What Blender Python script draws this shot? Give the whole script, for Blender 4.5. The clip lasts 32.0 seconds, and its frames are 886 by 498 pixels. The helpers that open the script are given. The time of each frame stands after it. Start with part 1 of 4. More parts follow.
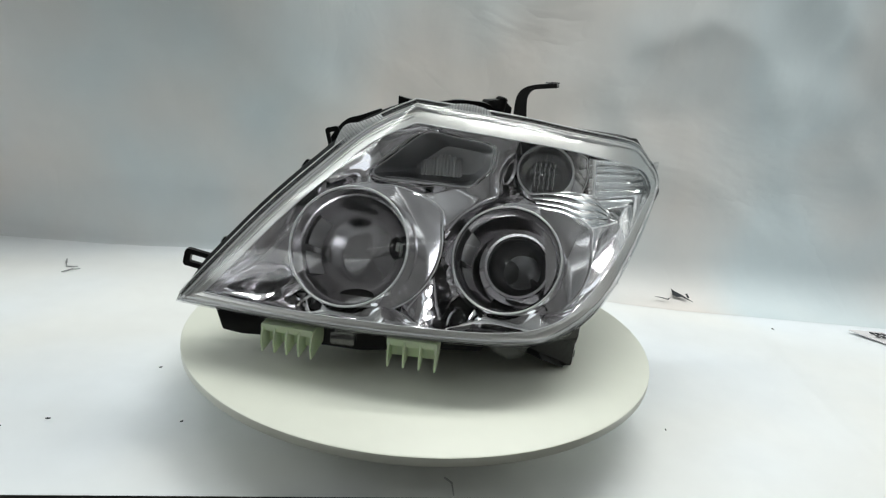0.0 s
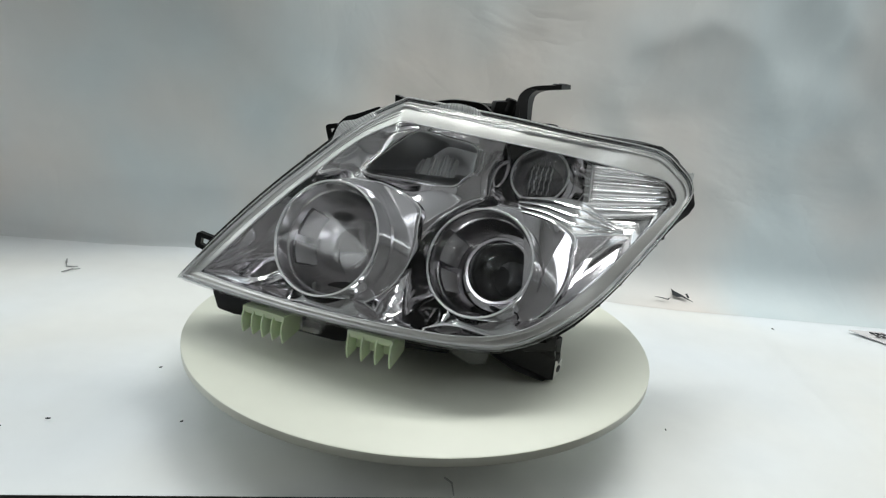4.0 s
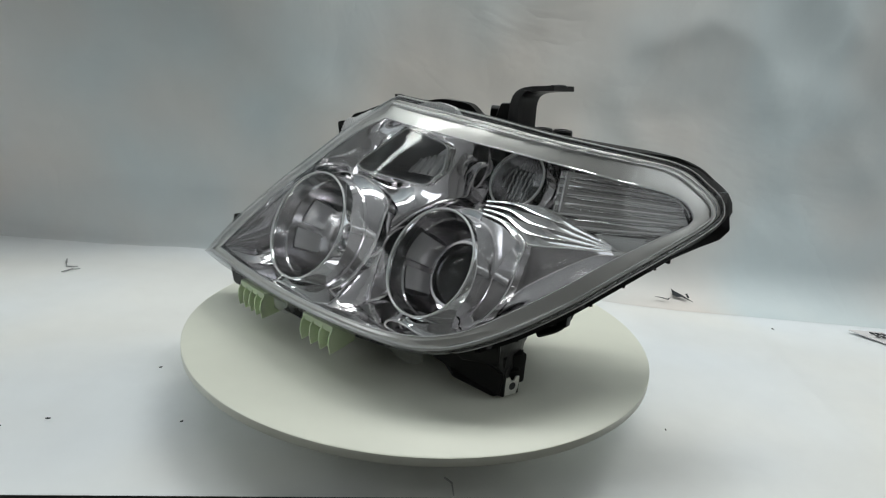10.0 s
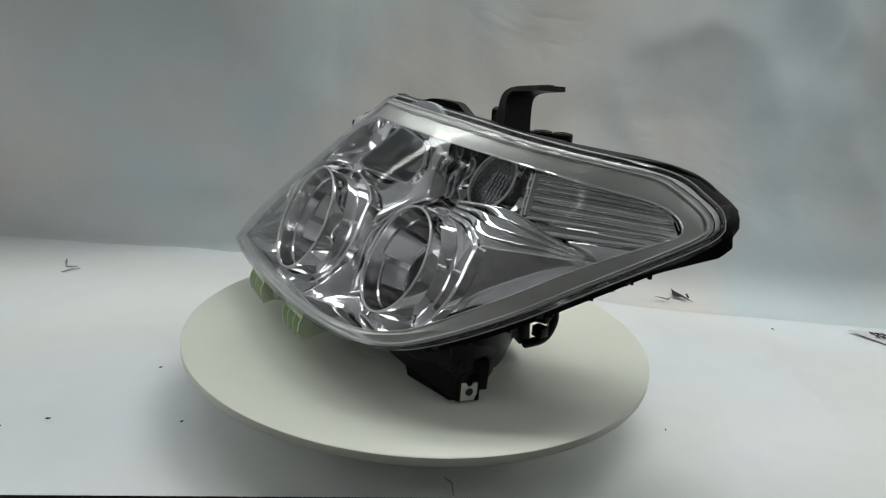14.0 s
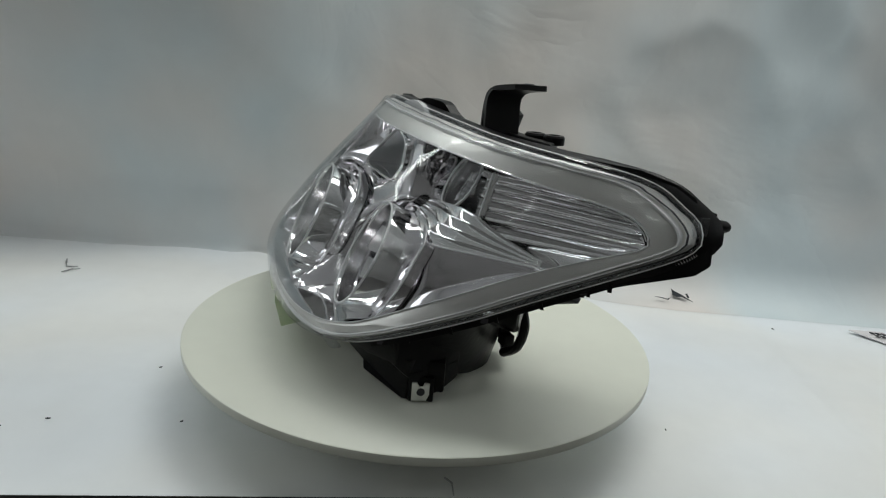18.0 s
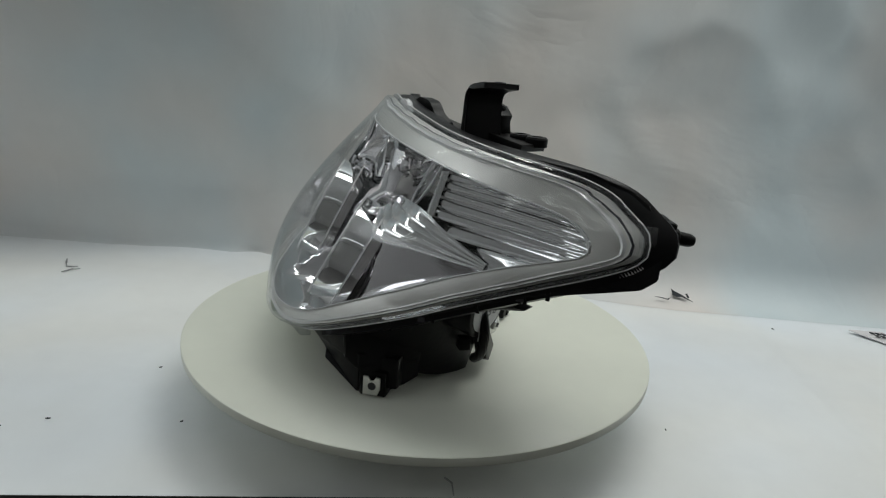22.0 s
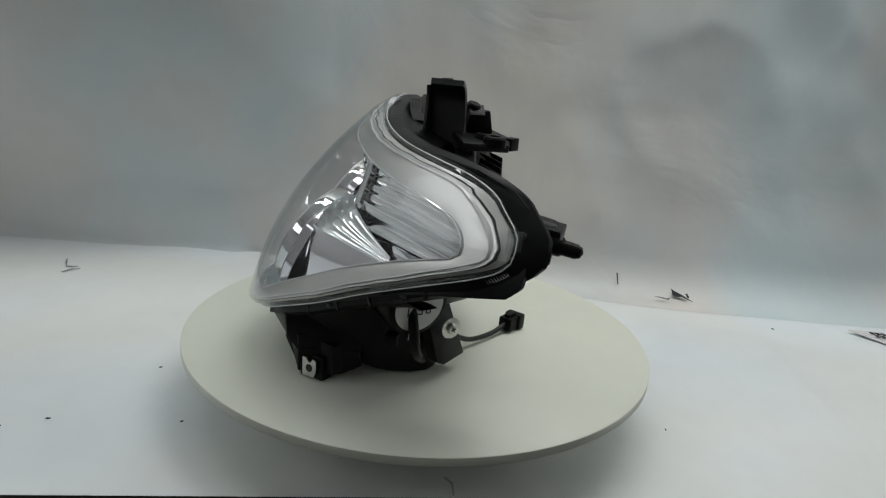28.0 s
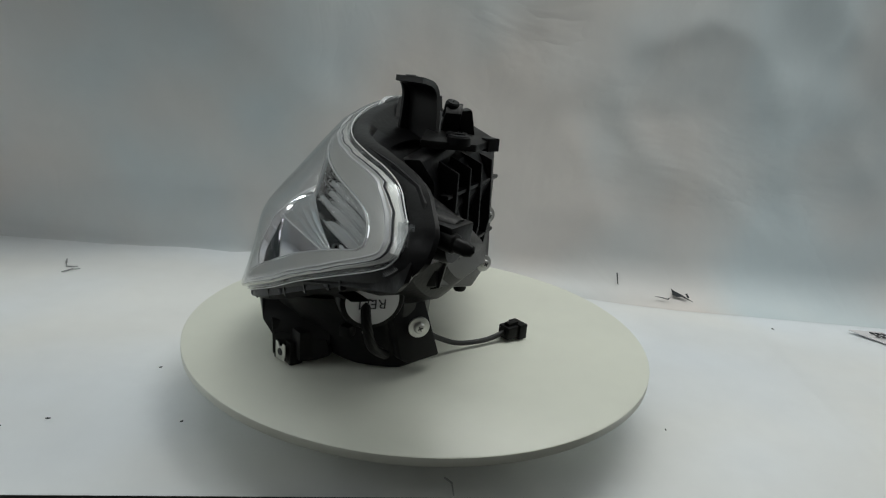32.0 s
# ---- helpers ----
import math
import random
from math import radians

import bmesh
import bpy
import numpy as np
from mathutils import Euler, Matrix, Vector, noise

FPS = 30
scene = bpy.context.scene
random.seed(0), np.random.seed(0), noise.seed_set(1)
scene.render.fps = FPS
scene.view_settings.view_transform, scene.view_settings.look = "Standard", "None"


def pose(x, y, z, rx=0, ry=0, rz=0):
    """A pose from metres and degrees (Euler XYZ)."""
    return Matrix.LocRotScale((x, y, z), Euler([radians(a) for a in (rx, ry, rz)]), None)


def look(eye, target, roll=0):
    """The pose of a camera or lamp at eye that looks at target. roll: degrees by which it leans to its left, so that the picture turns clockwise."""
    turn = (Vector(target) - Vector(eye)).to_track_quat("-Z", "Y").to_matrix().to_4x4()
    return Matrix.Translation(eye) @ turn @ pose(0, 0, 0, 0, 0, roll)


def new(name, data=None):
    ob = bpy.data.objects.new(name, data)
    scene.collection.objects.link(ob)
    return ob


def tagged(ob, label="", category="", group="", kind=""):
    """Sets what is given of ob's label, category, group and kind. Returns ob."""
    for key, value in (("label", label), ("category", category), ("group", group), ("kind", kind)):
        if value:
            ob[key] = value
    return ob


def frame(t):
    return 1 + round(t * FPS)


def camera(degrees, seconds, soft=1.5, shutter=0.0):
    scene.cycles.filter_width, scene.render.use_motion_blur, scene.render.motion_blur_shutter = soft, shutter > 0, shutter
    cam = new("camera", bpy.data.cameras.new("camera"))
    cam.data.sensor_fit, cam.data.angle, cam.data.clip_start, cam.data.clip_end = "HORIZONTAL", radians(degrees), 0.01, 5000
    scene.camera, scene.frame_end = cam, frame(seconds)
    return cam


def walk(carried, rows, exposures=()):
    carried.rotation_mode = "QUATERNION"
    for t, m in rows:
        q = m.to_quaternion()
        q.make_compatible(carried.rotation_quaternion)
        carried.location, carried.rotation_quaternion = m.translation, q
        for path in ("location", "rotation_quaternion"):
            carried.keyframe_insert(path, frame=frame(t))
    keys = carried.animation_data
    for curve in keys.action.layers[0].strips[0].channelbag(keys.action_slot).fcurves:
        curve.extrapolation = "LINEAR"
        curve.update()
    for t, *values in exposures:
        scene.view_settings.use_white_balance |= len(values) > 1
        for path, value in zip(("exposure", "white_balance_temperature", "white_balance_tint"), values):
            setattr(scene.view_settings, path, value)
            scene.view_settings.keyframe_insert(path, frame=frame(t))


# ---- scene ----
# ---- camera ----
TOP = 0.09  # height of the turntable's top over the paper
cam = camera(68.47, 32.0, soft=1.2)
EYE = Vector((0, -0.8126, 0.3512 + TOP))
view = look(EYE, EYE + Vector((0.02635, 0.95795, -0.28571)), 4.99)
walk(cam, [(0, view), (32, view)], [(0, 0.13), (3.5, 0.12), (5.5, -0.24), (13, -0.20), (14, -0.38), (17, -0.38), (20, -0.39), (21, -0.47), (25, -0.53), (28, -0.53), (32, -0.57)])

# ---- world and lights ----
world = bpy.data.worlds.new("room_air")
scene.world = world
world.use_nodes = True
world.node_tree.nodes["Background"].inputs[0].default_value = (0.6, 0.65, 0.7, 1)
world.node_tree.nodes["Background"].inputs[1].default_value = 0.03


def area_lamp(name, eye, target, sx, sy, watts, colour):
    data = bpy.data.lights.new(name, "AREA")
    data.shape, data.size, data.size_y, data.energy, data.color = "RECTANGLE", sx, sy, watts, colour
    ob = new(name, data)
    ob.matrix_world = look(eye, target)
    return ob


area_lamp("ceiling_tube", (0.68, 0.34, 1.75), (0.68, 0.32, 0), 1.7, 0.14, 15.0, (0.985, 1.0, 0.965))
area_lamp("ceiling_tube", (-0.1, 0.20, 2.18), (-0.1, 0.20, 0), 2.4, 0.14, 13.6, (0.97, 1.0, 0.975))
area_lamp("side_tube", (-1.40, 0.14, 1.86), (-1.25, 0.12, 0.0), 0.07, 1.1, 3.5, (0.93, 1.0, 0.97))
# Added fill aimed at the unseen front wall, to brighten what the chrome mirrors.
area_lamp("far_fill", (-0.2, -2.25, 2.17), (-0.2, -2.75, 0.6), 3.0, 0.10, 2.5, (0.95, 1.0, 0.97))
# Side fills added to brighten the chrome, set in made-up wall openings.
area_lamp("window_fill", (1.72, -0.45, 1.10), (0.0, -0.45, 0.60), 1.0, 0.60, 2.2, (0.92, 0.98, 1.0))
area_lamp("window_fill", (-1.72, -0.85, 1.20), (0.0, -0.75, 0.80), 1.4, 0.46, 5.6, (0.95, 0.99, 1.0))

# ---- materials ----


def material(name, colour, rough=0.5, metal=0.0, grain=0.0, scale=60.0, bump=0.0, spread=0.0, blotch=3.0, coat=0.0, spec=0.5):
    """A surface with fine grain and broad variation in tone, and a little relief."""
    m = bpy.data.materials.new(name)
    m.use_nodes = True
    nt = m.node_tree
    b = nt.nodes["Principled BSDF"]
    b.inputs["Roughness"].default_value = rough
    b.inputs["Metallic"].default_value = metal
    b.inputs["Coat Weight"].default_value = coat
    b.inputs["Specular IOR Level"].default_value = spec
    co = nt.nodes.new("ShaderNodeTexCoord")
    fine = nt.nodes.new("ShaderNodeTexNoise")
    fine.inputs["Scale"].default_value = scale
    fine.inputs["Detail"].default_value = 5
    nt.links.new(co.outputs["Object"], fine.inputs["Vector"])
    broad = nt.nodes.new("ShaderNodeTexNoise")
    broad.inputs["Scale"].default_value = blotch
    broad.inputs["Detail"].default_value = 3
    nt.links.new(co.outputs["Object"], broad.inputs["Vector"])
    ramp = nt.nodes.new("ShaderNodeMapRange")
    ramp.inputs["To Min"].default_value = 1 - spread
    ramp.inputs["To Max"].default_value = 1 + spread
    ramp.inputs["From Min"].default_value = 0.3
    ramp.inputs["From Max"].default_value = 0.7
    nt.links.new(broad.outputs["Fac"], ramp.inputs["Value"])
    ramp2 = nt.nodes.new("ShaderNodeMapRange")
    ramp2.inputs["To Min"].default_value = 1 - grain
    ramp2.inputs["To Max"].default_value = 1 + grain
    nt.links.new(fine.outputs["Fac"], ramp2.inputs["Value"])
    mul = nt.nodes.new("ShaderNodeMath")
    mul.operation = "MULTIPLY"
    nt.links.new(ramp.outputs[0], mul.inputs[0])
    nt.links.new(ramp2.outputs[0], mul.inputs[1])
    sc = nt.nodes.new("ShaderNodeVectorMath")
    sc.operation = "SCALE"
    sc.inputs[0].default_value = colour
    nt.links.new(mul.outputs[0], sc.inputs["Scale"])
    nt.links.new(sc.outputs[0], b.inputs["Base Color"])
    if bump:
        bp = nt.nodes.new("ShaderNodeBump")
        bp.inputs["Strength"].default_value = bump
        bp.inputs["Distance"].default_value = 0.002
        nt.links.new(fine.outputs["Fac"], bp.inputs["Height"])
        nt.links.new(bp.outputs[0], b.inputs["Normal"])
    return m


def clear_plastic(name, ior, tint, rough=0.02):
    """Clear moulded polycarbonate: what is behind shows through, the gloss grows to grazing."""
    m = bpy.data.materials.new(name)
    m.use_nodes = True
    nt = m.node_tree
    nt.nodes.remove(nt.nodes["Principled BSDF"])
    out = nt.nodes["Material Output"]
    t = nt.nodes.new("ShaderNodeBsdfTransparent")
    t.inputs[0].default_value = (*tint, 1)
    g = nt.nodes.new("ShaderNodeBsdfGlossy")
    g.inputs["Roughness"].default_value = rough
    f = nt.nodes.new("ShaderNodeLayerWeight")
    f.inputs[0].default_value = 0.5
    power = nt.nodes.new("ShaderNodeMath")
    power.operation = "POWER"
    power.inputs[1].default_value = 5.0
    nt.links.new(f.outputs["Facing"], power.inputs[0])
    face = ((ior - 1) / (ior + 1)) ** 2
    ramp = nt.nodes.new("ShaderNodeMapRange")
    ramp.inputs["To Min"].default_value, ramp.inputs["To Max"].default_value = face, 1.0
    nt.links.new(power.outputs[0], ramp.inputs["Value"])
    mix = nt.nodes.new("ShaderNodeMixShader")
    nt.links.new(ramp.outputs[0], mix.inputs[0])
    nt.links.new(t.outputs[0], mix.inputs[1])
    nt.links.new(g.outputs[0], mix.inputs[2])
    nt.links.new(mix.outputs[0], out.inputs[0])
    return m


def paper_material(name, colour, cool, warm, crumple):
    """Satin white vinyl paper, with cool and warm clouds and faint creases."""
    m = material(name, colour, rough=0.5, grain=0.03, scale=25, bump=0.14, spread=0.10, blotch=1.6)
    nt = m.node_tree
    b = nt.nodes["Principled BSDF"]
    co = nt.nodes.new("ShaderNodeTexCoord")
    n = nt.nodes.new("ShaderNodeTexNoise")
    n.inputs["Scale"].default_value = 2.1
    n.inputs["Detail"].default_value = 2
    nt.links.new(co.outputs["Object"], n.inputs["Vector"])
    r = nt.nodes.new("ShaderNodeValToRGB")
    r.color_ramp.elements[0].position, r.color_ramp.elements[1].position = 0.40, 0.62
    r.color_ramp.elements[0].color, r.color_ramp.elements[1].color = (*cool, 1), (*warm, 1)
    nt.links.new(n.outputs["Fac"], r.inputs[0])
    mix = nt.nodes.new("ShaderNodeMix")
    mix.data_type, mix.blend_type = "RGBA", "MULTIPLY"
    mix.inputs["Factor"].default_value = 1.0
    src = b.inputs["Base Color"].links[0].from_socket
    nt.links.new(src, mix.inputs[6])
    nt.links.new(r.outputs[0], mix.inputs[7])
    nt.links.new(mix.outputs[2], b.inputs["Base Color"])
    # sharp crumple lines
    ridge = nt.nodes.new("ShaderNodeTexNoise")
    ridge.inputs["Scale"].default_value = 3.2
    ridge.inputs["Detail"].default_value = 4
    ridge.inputs["Distortion"].default_value = 0.8
    nt.links.new(co.outputs["Object"], ridge.inputs["Vector"])
    sub = nt.nodes.new("ShaderNodeMath")
    sub.operation = "SUBTRACT"
    sub.inputs[1].default_value = 0.5
    nt.links.new(ridge.outputs["Fac"], sub.inputs[0])
    ab = nt.nodes.new("ShaderNodeMath")
    ab.operation = "ABSOLUTE"
    nt.links.new(sub.outputs[0], ab.inputs[0])
    bp = nt.nodes.new("ShaderNodeBump")
    bp.inputs["Strength"].default_value = crumple
    bp.inputs["Distance"].default_value = 0.03
    nt.links.new(ab.outputs[0], bp.inputs["Height"])
    old = b.inputs["Normal"].links[0].from_node
    nt.links.new(bp.outputs[0], old.inputs["Normal"])
    return m


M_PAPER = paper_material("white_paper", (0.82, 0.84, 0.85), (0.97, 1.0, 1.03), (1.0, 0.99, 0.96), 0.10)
# Same paper as the floor, toned down for the wall's dimmer light.
M_PAPER_DIM = paper_material("dim_wall_paper", (0.69, 0.70, 0.70), (0.89, 0.99, 1.03), (1.05, 0.985, 0.94), 0.26)
M_SCUFF = material("grey_scuff", (0.25, 0.26, 0.26), 0.8)
M_CREASE = material("crease_shade", (0.45, 0.45, 0.45), 0.7)
M_TORN = material("torn_backing", (0.02, 0.025, 0.03), 0.8)
M_BOARD = material("cream_board", (0.80, 0.82, 0.72), 0.38, grain=0.02, scale=40, spread=0.025, blotch=5, bump=0.02)
M_BASE = material("base_plastic", (0.05, 0.048, 0.045), 0.5)
M_TABLE = material("table_top", (0.10, 0.095, 0.09), 0.6, grain=0.2, spread=0.2)
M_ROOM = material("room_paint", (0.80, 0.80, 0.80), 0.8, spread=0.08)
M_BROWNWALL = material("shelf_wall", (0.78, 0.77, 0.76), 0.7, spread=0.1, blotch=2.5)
# Darkened copy of the wall paint, so the chrome mirrors dimmer surroundings.
M_DIMWALL = material("dim_wall", (0.36, 0.35, 0.345), 0.7, spread=0.2, blotch=2.5)
M_DARKROOM = material("room_floor", (0.13, 0.125, 0.12), 0.7, spread=0.15)
M_LENS = clear_plastic("clear_polycarbonate", 1.42, (0.965, 0.97, 0.975), 0.015)
M_LENSRIM = clear_plastic("clear_rim", 2.1, (0.92, 0.93, 0.94), 0.06)
M_CHROME = material("vacuum_chrome", (0.91, 0.885, 0.91), 0.10, 1.0, grain=0.02, spread=0.04, blotch=9)
M_CHROME2 = material("bright_chrome", (0.93, 0.93, 0.93), 0.05, 1.0, grain=0.01)
M_REFLECT = material("bowl_reflector", (0.70, 0.685, 0.70), 0.16, 1.0, spread=0.06, blotch=12)
# Chrome whitened to stand in for lamp light mirrored by the flutes.
M_FLUTE = material("whitened_chrome", (0.95, 0.95, 0.95), 0.25, 0.5, grain=0.02)
# Chrome copy darkened for the dim surroundings the recess mirrors.
M_DIMCHROME = material("darkened_chrome", (0.60, 0.60, 0.61), 0.28, 1.0, spread=0.06, blotch=12)
# White that paints in the highlights along chrome and cover edges.
M_GLINT = material("edge_glint", (0.85, 0.85, 0.85), 0.35, 0.3)
M_SATIN = material("satin_silver", (0.87, 0.855, 0.815), 0.40, 0.85, grain=0.03, spread=0.04, blotch=8)
M_BLACK = material("black_plastic", (0.007, 0.007, 0.0075), 0.34, spec=0.15, grain=0.25, scale=180, bump=0.15, spread=0.3, blotch=14)
M_BLACK2 = material("black_bracket", (0.006, 0.006, 0.006), 0.36, spec=0.15, grain=0.2, scale=200, bump=0.1, spread=0.2, blotch=14)
M_BRACKET = material("black_painted_steel", (0.012, 0.012, 0.012), 0.38, spec=0.45, grain=0.2, scale=220, bump=0.08, spread=0.2, blotch=20)
M_RUBBER = material("black_cable", (0.01, 0.01, 0.01), 0.5, grain=0.2)
M_STEEL = material("zinc_steel", (0.70, 0.70, 0.68), 0.28, 1.0, grain=0.1, scale=200, spread=0.1, blotch=30)
M_GREEN = material("pale_green_nylon", (0.60, 0.70, 0.49), 0.42, grain=0.04, spread=0.06, blotch=20)
M_WHITE = material("white_label", (0.80, 0.80, 0.80), 0.45)
M_INK = material("dark_ink", (0.03, 0.03, 0.035), 0.6)
M_DARKGLASS = material("dark_chamber", (0.03, 0.03, 0.03), 0.35)
M_GLASS = clear_plastic("projector_glass", 1.6, (0.75, 0.77, 0.78), 0.01)
M_RIBBED = material("ribbed_clear", (0.93, 0.94, 0.95), 0.10)
M_RIBBED.node_tree.nodes["Principled BSDF"].inputs["Alpha"].default_value = 0.62
M_GREEN.node_tree.nodes["Principled BSDF"].inputs["Subsurface Weight"].default_value = 0.3
M_GREEN.node_tree.nodes["Principled BSDF"].inputs["Subsurface Radius"].default_value = (0.006, 0.008, 0.004)

# ---- building helpers ----


def finish(name, bm, mat, parent=None, label="", sharp=35):
    me = bpy.data.meshes.new(name)
    bm.to_mesh(me)
    bm.free()
    for p in me.polygons:
        p.use_smooth = True
    me.set_sharp_from_angle(angle=radians(sharp))
    me.materials.append(mat)
    ob = new(name, me)
    if parent:
        ob.parent = parent
    if label:
        tagged(ob, label)
    return ob


def part(name, bm, mat, parent, label="", sharp=35):
    return finish(name, bm, mat, parent, label, sharp)


def thing(name, at=(0, 0, 0)):
    ob = new(name)
    ob.empty_display_size = 0.05
    ob.location = at
    return ob


def box(bm, centre, size, turn=None, bevel=0.0):
    m = Matrix.Translation(centre) @ (turn or Matrix.Identity(4)) @ Matrix.Diagonal((*size, 1))
    g = bmesh.ops.create_cube(bm, size=1, matrix=m)
    if bevel:
        es = list({e for v in g["verts"] for e in v.link_edges})
        bmesh.ops.bevel(bm, geom=es, offset=bevel, segments=2, affect="EDGES", profile=0.6)
    return bm


def frame_of(axis, up=(0, 0, 1)):
    """Rotation whose z axis is the given direction and whose y axis is near up."""
    z = Vector(axis).normalized()
    if abs(z.dot(Vector(up).normalized())) > 0.99:
        up = (0.0, 1.0, 0.0)
    x = Vector(up).cross(z).normalized()
    y = z.cross(x)
    return Matrix((x, y, z)).transposed().to_4x4()


def lathe(bm, centre, axis, profile, steps=48, lean=(0, 0, 0), close=False):
    """Turn (radius, distance along the axis) pairs round the axis; lean moves the rings sideways per metre of distance."""
    rot = frame_of(axis)
    c, lean = Vector(centre), Vector(lean)
    rows = []
    for r, d in profile:
        row = []
        for i in range(steps):
            a = 2 * math.pi * i / steps
            row.append(bm.verts.new(c + lean * d + rot @ Vector((r * math.cos(a), r * math.sin(a), d))))
        rows.append(row)
    for a, b in zip(rows[:-1], rows[1:]):
        for i in range(steps):
            j = (i + 1) % steps
            bm.faces.new((a[i], a[j], b[j], b[i]))
    if close:
        bm.faces.new(rows[0][::-1])
        bm.faces.new(rows[-1])
    return bm


def tube(bm, pts, r, steps=10, cap=True):
    pts = [Vector(p) for p in pts]
    rows = []
    for i, p in enumerate(pts):
        d = (pts[min(i + 1, len(pts) - 1)] - pts[max(i - 1, 0)]).normalized()
        rot = frame_of(d, (0.13, 0.21, 0.97))
        rr = r[i] if isinstance(r, (list, tuple)) else r
        rows.append([bm.verts.new(p + rot @ Vector((rr * math.cos(2 * math.pi * k / steps), rr * math.sin(2 * math.pi * k / steps), 0))) for k in range(steps)])
    for a, b in zip(rows[:-1], rows[1:]):
        for i in range(steps):
            j = (i + 1) % steps
            bm.faces.new((a[i], a[j], b[j], b[i]))
    if cap:
        bm.faces.new(rows[0][::-1])
        bm.faces.new(rows[-1])
    return bm


def curve_through(points, n, closed=False):
    """n points along a smooth curve through the given ones."""
    p = [Vector(q) for q in points]
    out, m = [], len(p) - (0 if closed else 1)
    lengths = [(p[(i + 1) % len(p)] - p[i]).length for i in range(m)]
    total = sum(lengths)
    for k in range(n):
        s = total * k / (n if closed else n - 1)
        i = 0
        while i < m - 1 and s > lengths[i]:
            s -= lengths[i]
            i += 1
        u = min(s / lengths[i], 1)
        if closed:
            a, b, c, d = p[i - 1], p[i], p[(i + 1) % len(p)], p[(i + 2) % len(p)]
        else:
            a, b, c, d = p[max(i - 1, 0)], p[i], p[i + 1], p[min(i + 2, len(p) - 1)]
        out.append(0.5 * ((2 * b) + (c - a) * u + (2 * a - 5 * b + 4 * c - d) * u * u + (3 * b - a - 3 * c + d) * u ** 3))
    return out


def prism(bm, outline, thick, bevel=0.0):
    """A plate from an outline in space, thickened by the vector thick."""
    t = Vector(thick)
    a = [bm.verts.new(Vector(p)) for p in outline]
    b = [bm.verts.new(Vector(p) + t) for p in outline]
    fs = [bm.faces.new(a), bm.faces.new(b[::-1])]
    n = len(a)
    for i in range(n):
        fs.append(bm.faces.new((a[(i + 1) % n], a[i], b[i], b[(i + 1) % n])))
    if bevel:
        es = list({e for f in fs for e in f.edges})
        bmesh.ops.bevel(bm, geom=es, offset=bevel, segments=2, affect="EDGES", profile=0.6)
    bmesh.ops.recalc_face_normals(bm, faces=bm.faces)
    return bm


def strip(bm, loops, closed=True):
    rows = [[bm.verts.new(p) for p in loop] for loop in loops]
    n = len(rows[0])
    for a, b in zip(rows[:-1], rows[1:]):
        for i in range(n if closed else n - 1):
            j = (i + 1) % n
            bm.faces.new((a[i], a[j], b[j], b[i]))
    return rows


# ---- the paper backdrop and the room ----


def crease(x, z, seed):
    v = noise.noise(Vector((x * 2.3, z * 2.3, seed))) * 0.012
    v += abs(noise.noise(Vector((x * 5 + z * 2, z * 4, seed + 7)))) * 0.007
    v += 0.010 * (0.5 - abs(noise.noise(Vector((x * 3.1 - z * 2.4, x * 1.2 + z * 2.2, seed + 19))))) ** 3
    v += noise.noise(Vector((x * 14, z * 11, seed + 3))) * 0.0012
    return v


def fold_bulge(x):
    return 0.012 * math.exp(-((x + 0.36) / 0.03) ** 2) - 0.030 * math.exp(-((x + 0.27) / 0.05) ** 2)


def fold_y(x):
    """Where the floor paper meets the wall paper."""
    return 0.512 + fold_bulge(x) - 0.055 * max(0.0, min(1.0, (x + 0.1) / 0.6)) - 0.03 * max(0.0, x - 0.4)


def front_y(x):
    return -0.266 + 0.095 * (x + 0.261)


